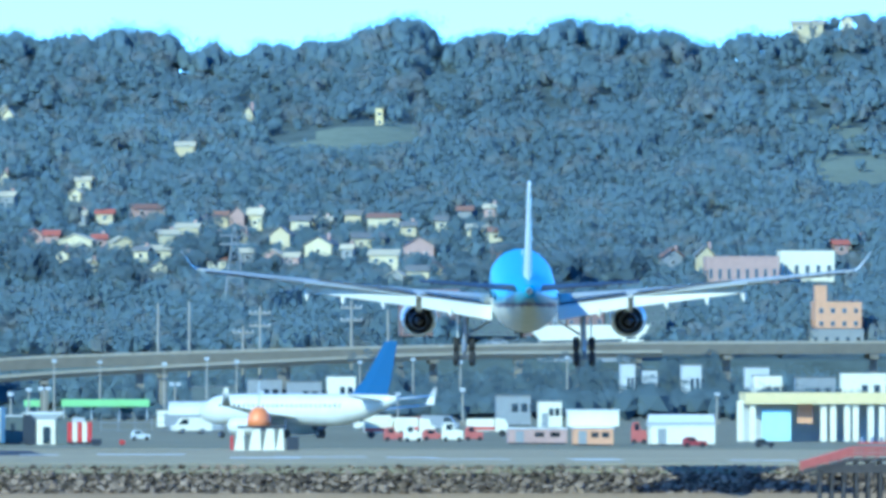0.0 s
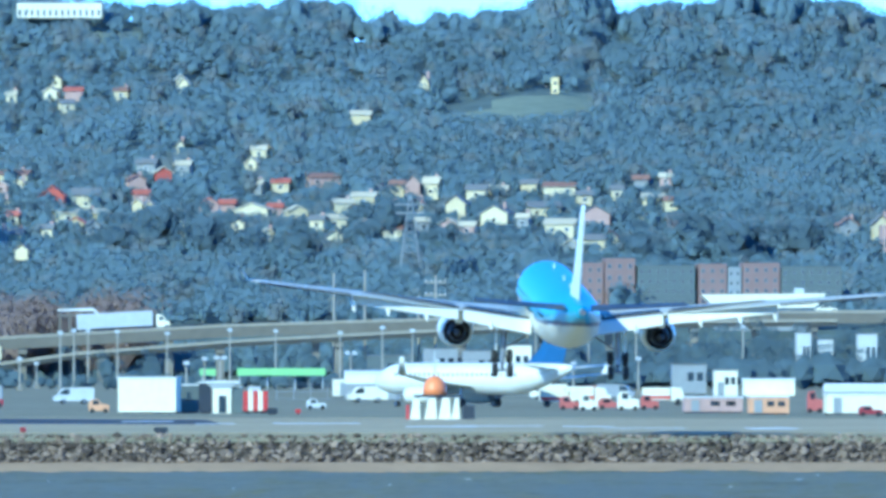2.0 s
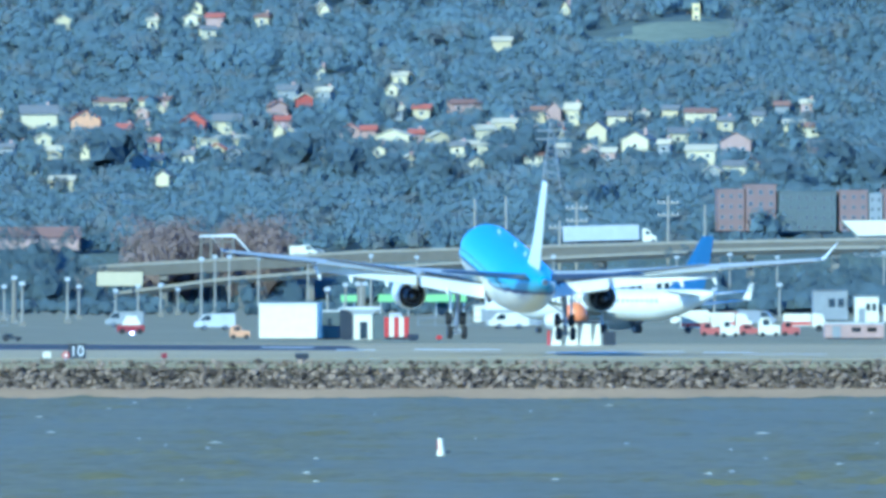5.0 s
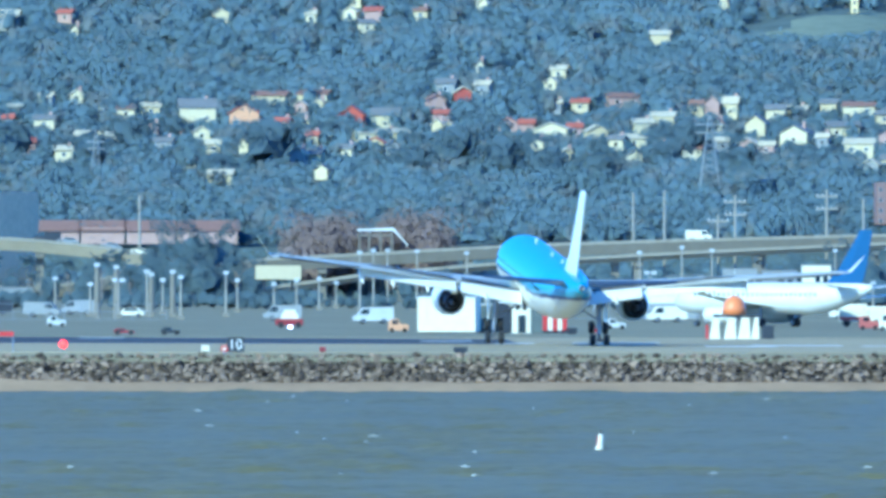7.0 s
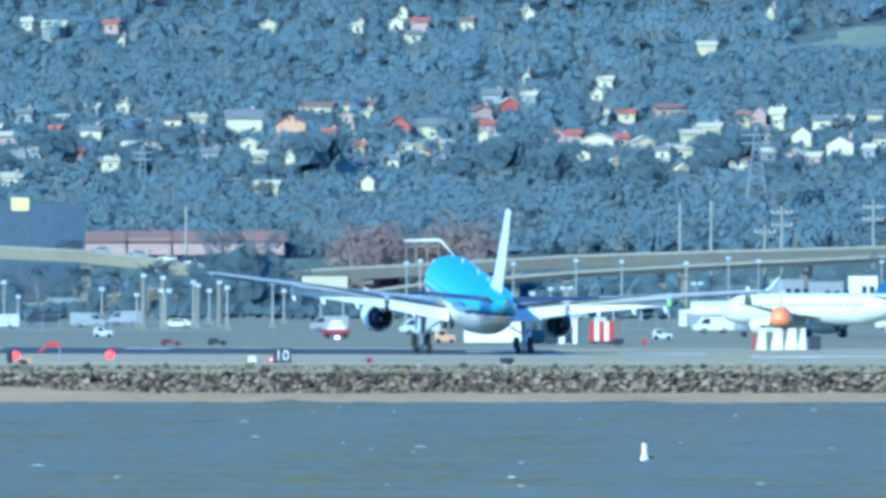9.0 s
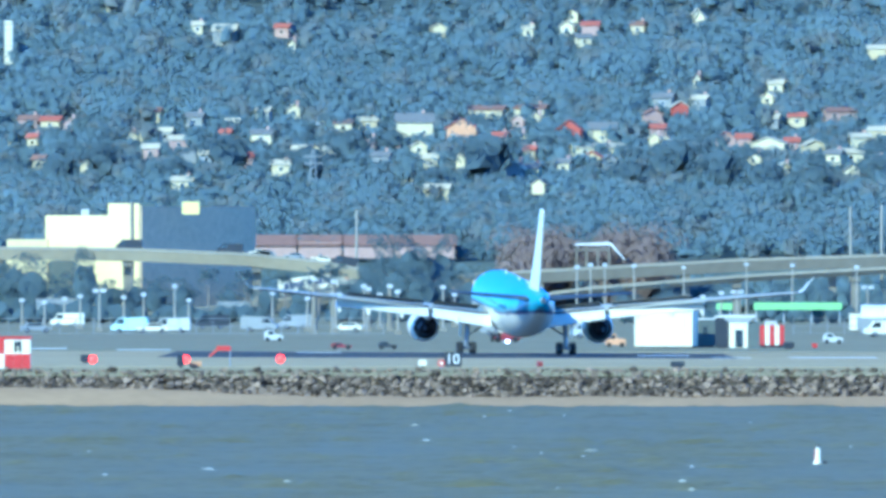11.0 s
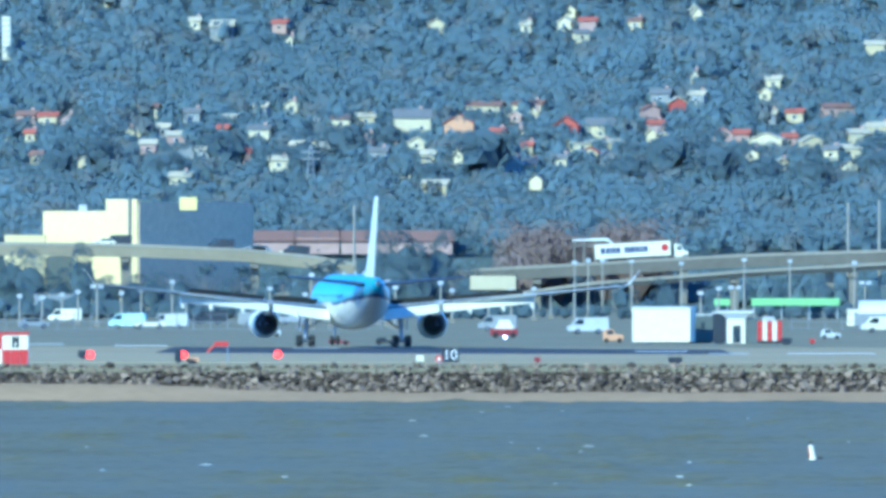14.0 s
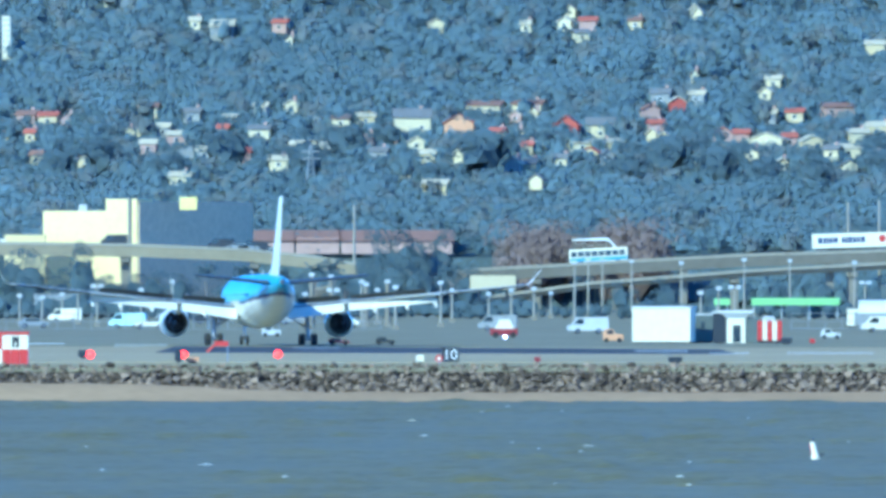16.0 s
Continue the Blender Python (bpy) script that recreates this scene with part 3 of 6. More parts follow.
# ---------------------------------------------------------------- hillside
SKYLINE = [(-1500, -330), (0, -250), (600, -190), (950, -128), (1090, -122), (1170, -115), (1221, -115), (1241, -125), (1282, -108), (1309, -108), (1359, -122), (1396, -108), (1413, -125), (1440, -133), (1463, -122), (1517, -126), (1537, -115), (1551, -85), (1561, -75), (1578, -95), (1605, -104), (1625, -85), (1652, -78), (1676, -102), (1706, -102), (1739, -95), (1780, -108), (1814, -105), (1874, -132), (1935, -151), (1975, -145), (1992, -112), (2002, -98), (2039, -115), (2099, -122), (2167, -118), (2200, -142), (2227, -147), (2261, -142), (2288, -137), (2321, -137), (2355, -122), (2396, -129), (2436, -112), (2490, -95), (2517, -115), (2544, -124), (2577, -115), (2618, -119), (2705, -152), (2739, -157), (2789, -149), (3200, -160), (4500, -60)]
SLOPE = [(3560, 462), (3700, 405), (3900, 330), (4150, 245), (4400, 140), (4600, 50)]


def between(table, x):
    if x <= table[0][0]:
        return table[0][1]
    for (a, p), (b, q) in zip(table, table[1:]):
        if x <= b:
            return p + (q - p) * (x - a) / (b - a)
    return table[-1][1]


def knoll(u, d):
    """The grassy knoll with the small tower, and the bare cut slopes to its right."""
    return -34 * math.exp(-((u - 1880) / 120) ** 2 - ((d - 4560) / 55) ** 2)


def hill_v(u, d):
    """Where the bare hillside at distance d shows in the panorama."""
    top = max(between(SKYLINE, u + du) for du in (-24, 0, 24)) + 20
    v = between(SLOPE + [(4850, top)], d)
    return v + (14 * noise.noise((u / 260, d / 120, 0)) + 5 * noise.noise((u / 60, d / 40, 4))) * min(1, (d - 3560) / 200) + knoll(u, d)


def hill_point(u, d):
    return place(u, hill_v(u, d), d)


def hill_d(u, v):
    """The distance at which the hillside shows at (u, v)."""
    lo, hi = 3560.0, 4840.0
    for _ in range(24):
        mid = (lo + hi) / 2
        lo, hi = (mid, hi) if hill_v(u, mid) > v else (lo, mid)
    return lo


def is_grass(u, v):
    return (1665 < u < 1960 and 40 < v < 112 - 0.11 * (u - 1665) and v > 84 - 0.2 * (u - 1665)) or (2520 < u < 2900 and 5 + 0.17 * (u - 2520) < v < 20 + 0.30 * (u - 2520)) \
        or (2660 < u < 2900 and 95 < v < 150) or (1060 < u < 1170 and -70 < v < -30)


def build_hill():
    us = [-1600 + 40 * i for i in range(28)] + [-480 + 20 * i for i in range(180)] + [3120 + 40 * i for i in range(37)]
    ds = [3540] + [3560 + 18 * i for i in range(72)] + [4900, 4940]
    rows = []
    for d in ds:
        r = []
        for u in us:
            p = hill_point(u, min(max(d, 3560), 4850))
            if d == 3540:
                p = Vector((p.x, 3552, GROUND - 1))
            if d > 4850:
                p = Vector((p.x, d, p.z - (d - 4850) * 0.3))
            r.append(p)
        rows.append(r)

    def cover(f):
        c = f.calc_center_median()
        return 1 if is_grass(784 + FOCAL * c.x / c.y, HORIZON - (c.z - EYE) * FOCAL / c.y) else 0
    return tagged(part("hillside", loft(rows, closed=False, caps=False, pick=cover), (M["hill"], M["meadow"]), smooth=True), "wooded coastal hillside behind the airfield", "hill", kind="structure")


build_hill()
TAKEN = [(1700, 1935, 44, 72, 4560), (1880, 1906, 8, 44, 4600), (2560, 2790, 22, 84, 4480), (2680, 2790, 104, 142, 4420)]   # panorama boxes that stay clear of nearer trees: u0, u1, v0, v1, distance


# ---------------------------------------------------------------- houses
WALLS = dict(white="house_white", cream="house_cream", red="wall_red", orange="wall_orange", pink="wall_pink", grey="wall_grey")
ROOFS = dict(grey="roof_grey", red="roof_red", white="roof_pale", brown="roof_brown")
LOOKS = dict(white="white stucco", cream="cream stucco", red="red-painted timber", orange="orange stucco", pink="pale pink stucco", grey="grey board")


def house(u, v0, v1, w, wall="white", roof="grey", side="gable", d=None, kind="house"):
    """A detached house whose front shows between v0 and v1 and is w wide in panorama steps."""
    d = d or hill_d(u, v1 + 3)
    k = d / FOCAL
    W, H = w * k, max(3.2, (v1 - v0) * k)
    p = place(u, v1, d)
    D = W * 0.8 if W < 14 else W * 0.4
    h = thing(kind, (p.x, d, p.z), f"{LOOKS[wall]} hillside house with a {roof} roof", "house", "hillside houses", rz=rng.uniform(-22, 14))
    eave = H * (0.62 if side == "gable" else 0.66)
    part("wall", boxes((-W / 2, W / 2, 0, D, -6, eave)), M[WALLS[wall]], h)
    o, t = 0.45, 0.22
    bm = bmesh.new()
    if side == "gable":
        loft([[(-W / 2, y, eave), (W / 2, y, eave), (0, y, H - 0.1)] for y in (0.02, D - 0.02)], bm=bm)
        part("gable", bm, M[WALLS[wall]], h)
        bm = bmesh.new()
        loft([[(-W / 2 - o, y, eave - 0.2), (0, y, H), (W / 2 + o, y, eave - 0.2), (W / 2 + o, y, eave - 0.2 + t), (0, y, H + t), (-W / 2 - o, y, eave - 0.2 + t)] for y in (-o, D + o)], bm=bm)
    else:
        loft([[(x, -o, eave), (x, D / 2, H), (x, D + o, eave), (x, D + o, eave + t), (x, D / 2, H + t), (x, -o, eave + t)] for x in (-W / 2 - o, W / 2 + o)], bm=bm)
        g = loft([[(x, 0.1, eave), (x, D / 2, H - 0.05), (x, D - 0.1, eave)] for x in (-W / 2 + 0.02, W / 2 - 0.02)])
        part("gable", g, M[WALLS[wall]], h)
    part("roof", bm, M[ROOFS[roof]], h)
    n = max(1, int(W / 3.4))
    floors = 2 if eave > 4.6 else 1
    for f in range(floors):
        z = 1.1 + f * 2.7 if floors > 1 else eave * 0.3
        for i in range(n):
            x = -W / 2 + W * (i + 0.5) / n
            if rng.random() < 0.85:
                win = part("window", boxes((x - 0.5, x + 0.5, -0.06, 0.04, z, z + 1.0)), M["trim"], h)
                part("pane", boxes((x - 0.42, x + 0.42, -0.075, 0.02, z + 0.08, z + 0.92)), M["glass"], win)
    if rng.random() < 0.4:
        part("chimney", boxes((W * 0.2, W * 0.2 + 0.7, D * 0.5, D * 0.5 + 0.7, eave, H + 0.9)), M["wall_pink"], h)
    TAKEN.append((u - w / 2 - 3, u + w / 2 + 3, v0 + 0.1 * (v1 - v0), v1 - rng.uniform(0.25, 0.5) * (v1 - v0), d))
    return h


HOUSES = [
    (392, 36, 72, 40, "grey", "white", "side"), (345, 40, 52, 18, "white", "white", "side"), (494, 40, 56, 26, "pink", "red", "side"), (512, 62, 84, 12, "white", "grey", "gable"), (771, 38, 55, 28, "white", "white", "gable"),
    (195, -4, 10, 16, "white", "white", "side"), (45, 200, 220, 34, "pink", "brown", "side"), (84, 202, 222, 34, "cream", "red", "side"), (118, 206, 224, 22, "pink", "grey", "gable"),
    (225, 228, 248, 26, "white", "grey", "gable"), (256, 226, 244, 26, "white", "grey", "side"), (288, 224, 242, 22, "grey", "white", "side"), (312, 236, 256, 32, "pink", "white", "side"), (458, 228, 246, 36, "white", "grey", "side"),
    (524, 254, 274, 24, "cream", "white", "side"), (552, 252, 272, 26, "white", "grey", "gable"), (584, 258, 276, 34, "cream", "white", "side"), (318, 310, 330, 36, "white", "white", "side"),
    (730, 194, 240, 64, "white", "grey", "side"), (737, 246, 266, 28, "white", "white", "gable"), (720, 294, 316, 14, "white", "grey", "gable"), (768, 326, 344, 44, "cream", "white", "side"),
    (812, 202, 246, 52, "orange", "red", "gable"), (852, 180, 204, 66, "cream", "brown", "side"), (932, 178, 202, 54, "white", "brown", "side"), (915, 226, 250, 22, "white", "grey", "gable"),
    (1002, 206, 250, 42, "red", "red", "gable"), (1062, 210, 248, 48, "white", "grey", "side"), (1060, 250, 270, 90, "white", "white", "side"), (992, 278, 298, 22, "white", "grey", "side"),
    (906, 278, 314, 30, "grey", "white", "gable"), (936, 282, 312, 26, "white", "grey", "side"), (948, 312, 334, 24, "white", "grey", "gable"),
    (1168, 158, 184, 34, "grey", "grey", "side"), (1200, 172, 196, 28, "red", "white", "gable"), (1232, 162, 184, 28, "grey", "white", "side"), (1162, 220, 236, 26, "pink", "red", "side"),
    (1280, 226, 258, 34, "pink", "red", "gable"), (1312, 230, 254, 26, "pink", "red", "side"), (1354, 236, 264, 60, "white", "white", "gable"), (1398, 238, 260, 24, "pink", "red", "side"), (1438, 246, 264, 36, "cream", "white", "gable"),
    (1502, 262, 280, 44, "white", "white", "side"), (1470, 264, 282, 26, "white", "grey", "side"), (1503, 286, 308, 26, "white", "grey", "gable"), (1520, 232, 252, 36, "white", "white", "side"), (1552, 218, 240, 42, "cream", "white", "side"),
    (1486, 184, 206, 56, "pink", "brown", "side"), (1354, 160, 178, 22, "white", "white", "gable"), (1229, 124, 146, 12, "white", "grey", "gable"), (1385, 134, 154, 14, "cream", "grey", "gable"), (1548, 78, 94, 34, "cream", "white", "side"),
    (1235, 14, 42, 16, "white", "white", "gable"), (998, 34, 52, 26, "white", "white", "gable"), (930, 46, 58, 18, "white", "white", "side"), (1186, 42, 56, 18, "white", "grey", "side"), (1040, 36, 52, 30, "pink", "red", "side"), (1124, 40, 52, 24, "cream", "brown", "side"),
    (1660, 8, 54, 18, "cream", "grey", "gable"), (1752, 204, 230, 34, "white", "grey", "side"), (1900, 202, 222, 56, "white", "brown", "side"), (1784, 240, 276, 50, "white", "grey", "gable"), (1874, 234, 262, 56, "white", "grey", "side"),
    (1900, 264, 292, 52, "white", "white", "side"), (1962, 240, 282, 54, "pink", "grey", "gable"), (2066, 224, 242, 36, "white", "white", "side"), (2002, 214, 228, 20, "white", "grey", "side"), (2056, 254, 280, 30, "cream", "grey", "gable"),
    (2110, 256, 284, 34, "pink", "grey", "side"), (1640, 186, 226, 26, "pink", "grey", "gable"), (1672, 190, 226, 26, "white", "white", "side"), (1612, 196, 222, 26, "cream", "brown", "side"), (1716, 222, 262, 36, "cream", "grey", "gable"), (1580, 206, 228, 26, "white", "grey", "side"),
    (1960, 292, 320, 40, "white", "grey", "side"), (1920, 300, 326, 30, "grey", "white", "gable"), (1990, 286, 312, 24, "cream", "brown", "gable"),
    (2650, -140, -124, 56, "cream", "white", "side"), (2720, -152, -128, 20, "white", "grey", "gable"), (2412, 262, 296, 36, "grey", "brown", "gable"), (2470, 256, 300, 30, "cream", "grey", "gable"), (2740, 240, 262, 22, "white", "grey", "side"), (2710, 252, 270, 26, "pink", "red", "side"),
    (1008, 12, 30, 22, "white", "grey", "gable"), (1030, 62, 74, 26, "white", "grey", "side"), (1230, 8, 34, 14, "white", "white", "gable"), (1368, 142, 156, 26, "white", "white", "side")]
for row in HOUSES:
    house(*row)
for u in range(20, 2120, 11):
    # terraces that follow the slope, thickest in the two valleys
    thick = math.exp(-((u - 880) / 330) ** 2) + math.exp(-((u - 1760) / 300) ** 2) + 0.35
    for row in range(3):
        v = 214 + 36 * row + 20 * noise.noise((u / 110, row, 0)) + rng.uniform(-9, 9)
        w = rng.uniform(16, 34)
        if rng.random() < 0.36 * thick and not any(a - w / 2 < u < b + w / 2 and p - 6 < v < q + 22 for a, b, p, q, _ in TAKEN):
            house(u, v - rng.uniform(11, 18), v, w, rng.choice(("white", "cream", "cream", "pink", "grey")), rng.choice(("white", "grey", "brown", "red", "white")), rng.choice(("side", "side", "gable")))


# ---------------------------------------------------------------- larger buildings by the road
def block(name, u0, u1, v0, v1, d, wall, label, category="building", depth=14.0, rows=0, cols=0, rz=0, parapet=0.4, roof="roof_grey", foot=0.0, clear=True, group=""):
    """A flat-roofed building whose front spans u0..u1 and v0..v1; wall, roof, parapet, windows with panes. It goes down to the ground."""
    d = d or hill_d((u0 + u1) / 2, v1)
    k = d / FOCAL
    p = place((u0 + u1) / 2, v1, d)
    W, H = (u1 - u0) * k, (v1 - v0) * k
    b = thing(name, (p.x, d, p.z - foot), label, category, group, rz=rz)
    H += foot
    part("wall", boxes((-W / 2, W / 2, 0, depth, 0, H - 0.3)), M[wall], b)
    part("roof", boxes((-W / 2 + 0.2, W / 2 - 0.2, 0.2, depth - 0.2, H - 0.3, H - 0.1)), M[roof], b)
    if parapet:
        for q in ((-W / 2 - 0.05, W / 2 + 0.05, -0.05, 0.2), (-W / 2 - 0.05, W / 2 + 0.05, depth - 0.2, depth + 0.05), (-W / 2 - 0.05, -W / 2 + 0.2, 0.2, depth - 0.2), (W / 2 - 0.2, W / 2 + 0.05, 0.2, depth - 0.2)):
            part("parapet", boxes((*q, H - 0.3, H - 0.3 + parapet)), M[wall], b)
    for r in range(rows):
        for c in range(cols):
            x, z = -W / 2 + W * (c + 0.5) / cols, foot + (H - foot) * (r + 0.35) / rows
            sx, sz = W / cols * 0.19, (H - foot) / rows * 0.2
            win = part("window", boxes((x - sx, x + sx, -0.06, 0.03, z - sz, z + sz)), M["wall_grey"], b)
            part("pane", boxes((x - sx + 0.1, x + sx - 0.1, -0.075, 0.02, z - sz + 0.1, z + sz - 0.1)), M["glass"], win)
    if clear:
        TAKEN.append((u0, u1, v0, v1, d))
    return b


def hall():
    """The large pale hall behind the viaduct: a sunlit end wall and a long shaded side."""
    d = 3486
    k = d / FOCAL
    p = place(240, 490, d)
    h = thing("warehouse", (p.x, d, GROUND - 0.2), "large pale warehouse with a stair tower and yellow sign", "warehouse")
    top = EYE + d * (HORIZON - 372) / FOCAL - GROUND
    tall = EYE + d * (HORIZON - 351) / FOCAL - GROUND
    # the end wall faces the sun, the long wall turns away from it
    part("wall", loft([[(0, 0, z), (-19.3, 9.5, z), (4.3, 44, z), (23.4, 34, z)] for z in (0, top)]), M["wall_cream"], h, "cream metal-clad walls")
    part("stair_tower", loft([[(0.3, -0.4, z), (-6.2, 2.8, z), (-3.0, 9, z), (3.4, 6, z)] for z in (0, tall)]), M["wall_cream"], h, "cream stair tower")
    part("pipe", rod(bmesh.new(), (-1.2, 0.2, 0), (-1.2, 0.2, tall + 0.2), 0.35), M["roof_grey"], h, "dark drain pipe")
    side = loft([[(0.5, -0.45, z), (23.6, 33.6, z), (23.9, 33.3, z), (0.8, -0.75, z)] for z in (0.5, tall - 0.6)])
    part("side_cladding", side, M["cladding_tan"], h, "tan metal long wall")
    part("sign", boxes((9.0, 12.6, 4.2, 4.6, top + 0.2, tall + 0.4)), M["sign_yellow"], h, "plain yellow sign board")
    for x, y in ((-12, 14), (-6, 22), (2, 30), (8, 30)):
        part("roof_vent", boxes((x, x + 1.6, y, y + 1.6, top - 0.1, top + 1.3)), M["metal_pale"], h)
    TAKEN.append((78, 440, 350, 492, 3486))


hall()
block("shed", 8, 80, 417, 470, 3480, "wall_cream", "low cream roadside shed", "shed", 8, foot=6)
for u0, u1, v0 in ((437, 520, 410), (524, 600, 407), (604, 690, 410), (694, 800, 413)):
    b = block("row_building", u0, u1, v0 + 14, 450, 3572, "wall_pink", "low brown-roofed row building behind the viaduct", "building", 10, 0, 0, parapet=0.2, roof="roof_brown", group="row buildings")
    k = 3572 / FOCAL * (u1 - u0) / 2
    part("pitched_roof", loft([[(x, -0.6, 2.9), (x, 5, 5.0), (x, 10.6, 2.9), (x, 10.6, 2.7), (x, -0.6, 2.7)] for x in (-k - 0.5, k + 0.5)]), M["roof_brown"], b, "faded red-brown tiled roof")
for u0, u1, v0, wall in ((1931, 1978, 342, "wall_brick"), (1980, 2034, 334, "wall_brick"), (2038, 2140, 346, "wall_teal"), (2146, 2196, 344, "wall_brick"), (2198, 2222, 350, "wall_grey"), (2224, 2290, 342, "wall_brick"), (2292, 2400, 348, "wall_teal")):
    block("apartment_building", u0, u1, v0, 416, 3640, wall, "four-storey apartment block in brick red and teal" if wall != "wall_grey" else "recessed grey stair block of the apartments", "apartments", 16, 4, max(2, int((u1 - u0) / 14)), group="apartment blocks")
block("low_hall", 2471, 2600, 276, 322, None, "wall_pink", "long low pink hall with pale roof", "building", 14, 1, 8, parapet=0.5, roof="roof_white")
block("low_hall", 2602, 2698, 266, 320, None, "wall_white", "white flat-roofed hall on the slope", "building", 14, 1, 5, parapet=0.5, roof="roof_white")
block("office_building", 2664, 2746, 356, 402, 3642, "wall_orange", "orange-tan office building on a grey base", "building", 16, 2, 4, foot=0)
block("garage", 2655, 2750, 402, 436, 3640, "wall_grey", "grey concrete garage under the office", "building", 18, 1, 5, foot=2, parapet=0)
block("office_tower", 2664, 2684, 326, 356, 3645, "wall_orange", "orange-tan stair tower of the office", "building", 6, parapet=0.3)
block("tall_building", 4, 18, 30, 106, None, "wall_white", "slim white tower block on the hillside", "tower", 6, 8, 2)
block("hilltop_lodge", 940, 1090, -118, -92, 4790, "wall_white", "white hilltop lodge with long flat roof", "building", 10, 1, 14, roof="roof_brown")
bt = block("hilltop_tower", 1886, 1899, 14, 42, None, "wall_cream", "small square stone tower on the grassy knoll", "tower", 3, 2, 1, parapet=0.5)


def long_canopy():
    d = 3560
    p = place(2150, 428, d)
    k = d / FOCAL
    c = thing("canopy_hall", (p.x, d, p.z), "long white awning hall beside the highway", "hall")
    L = 222 * k
    part("roof", loft([[(0, y, 3.6), (L, y, 3.9), (L - 0.8, y, 2.2), (L - 2.5, y, 0.9), (3.4, y, 0.4), (2.2, y, 1.6)] for y in (0, 9)]), M["wall_white"], c, "white tapered awning")
    part("wall", boxes((3, L - 3, 1, 8, -9, 0.5)), M["wall_grey"], c)
    part("plant_box", boxes((L - 6.5, L - 4.5, 2, 5, 3.8, 5.0), bevel=0.05), M["metal_pale"], c)
    TAKEN.append((2150, 2372, 396, 428, d))


long_canopy()


def footbridge():
    d = 3476
    p = place(1012, 455, d)
    k = d / FOCAL
    f = thing("footbridge", (p.x, d, GROUND), "covered pale footbridge with a sloping ramp roof", "bridge")
    z = p.z - GROUND
    part("deck", boxes((0, 60 * k, 0, 3, z + 2.2, z + 2.5)), M["concrete"], f)
    part("roof", loft([[(0, y, z + 3.6), (62 * k, y, z + 3.9), (66 * k, y, z + 3.7), (90 * k, y, z + 0.4), (90 * k, y, z + 0.1), (64 * k, y, z + 3.3), (0, y, z + 3.3)] for y in (-0.3, 3.3)]), M["roof_white"], f, "pale sloping roof")
    for x in (0.3, 20 * k, 40 * k, 60 * k):
        part("post", boxes((x, x + 0.35, 0, 0.35, 0, z + 3.4)), M["concrete"], f)


footbridge()


# ---------------------------------------------------------------- elevated roads
UPPER = [(-2200, 548), (300, 542), (480, 522), (620, 500), (760, 480), (950, 470), (1150, 459), (1310, 450), (1568, 442), (1865, 434), (2300, 426), (2789, 424), (3300, 424)]
RAMP = [(640, 556), (770, 538), (880, 522), (1040, 500), (1310, 479), (1410, 473), (1621, 462), (1921, 448), (2100, 443), (2400, 441)]
LEFT = [(-500, 426), (-100, 428), (100, 430), (240, 432), (430, 440), (560, 453), (640, 468), (720, 486), (800, 508)]


def road_at(table, u, d, back):
    """A point on the carriageway, back metres behind its near barrier."""
    p = place(u, between(table, u), d)
    return Vector((p.x * (d + back) / d, d + back, p.z - 0.45))


def viaduct(name, table, d, width, thick, label, u0, u1, step, legs=True):
    v = thing(name, (0, 0, 0), label, "viaduct", kind="structure")
    us = [u0 + i * 24 for i in range(int((u1 - u0) / 24) + 1)]
    pts = [place(u, between(table, u), d) for u in us]
    part("deck", loft([[(p.x, d, p.z - 0.45), (p.x, d + width, p.z - 0.45), (p.x, d + width - 1, p.z - 0.45 - thick), (p.x, d + 1, p.z - 0.45 - thick)] for p in pts]), M["concrete_beige" if name == "flyover" else "concrete"], v)
    for y in (0, width - 0.3):
        part("barrier", loft([[(p.x, d + y - 0.02, p.z - 0.55), (p.x, d + y + 0.32, p.z - 0.55), (p.x, d + y + 0.2, p.z), (p.x, d + y + 0.05, p.z)] for p in pts]), M["concrete_pale"], v, "pale concrete barrier")
    if legs:
        u = u0 + 30
        while u < u1:
            p = place(u, between(table, u), d)
            if p.z - 1.5 - thick > GROUND + 1:
                part("pier", boxes((p.x - 0.8, p.x + 0.8, d + width * 0.3, d + width * 0.3 + 1.6, GROUND - 0.3, p.z - 0.5 - thick)), M["concrete"], v)
                part("crosshead", boxes((p.x - 0.9, p.x + 0.9, d + 1.5, d + width - 1.5, p.z - 1.5 - thick, p.z - 0.4 - thick)), M["concrete"], v)
            u += step
    return v


viaduct("highway", UPPER, 3450, 22, 2.2, "elevated pale concrete highway crossing behind the airport", -2200, 4150, 260)
viaduct("ramp", RAMP, 3350, 9, 0.95, "slim rising concrete ramp below the highway", 640, 2400, 210)
viaduct("flyover", LEFT, 3400, 18, 2.2, "curving beige concrete flyover with traffic", -500, 800, 230)


# ---------------------------------------------------------------- vehicles
def tyre_pair(parent, x, W, r=0.45):
    for y in (-W / 2 + 0.12, W / 2 - 0.12):
        bm = rod(bmesh.new(), (x, y - 0.13, r), (x, y + 0.13, r), r, n=16)
        w = part("wheel", bm, M["tyre"], parent)
        part("rim", rod(bmesh.new(), (x, y - 0.14, r), (x, y + 0.14, r), r * 0.55, n=10), M["metal"], w)


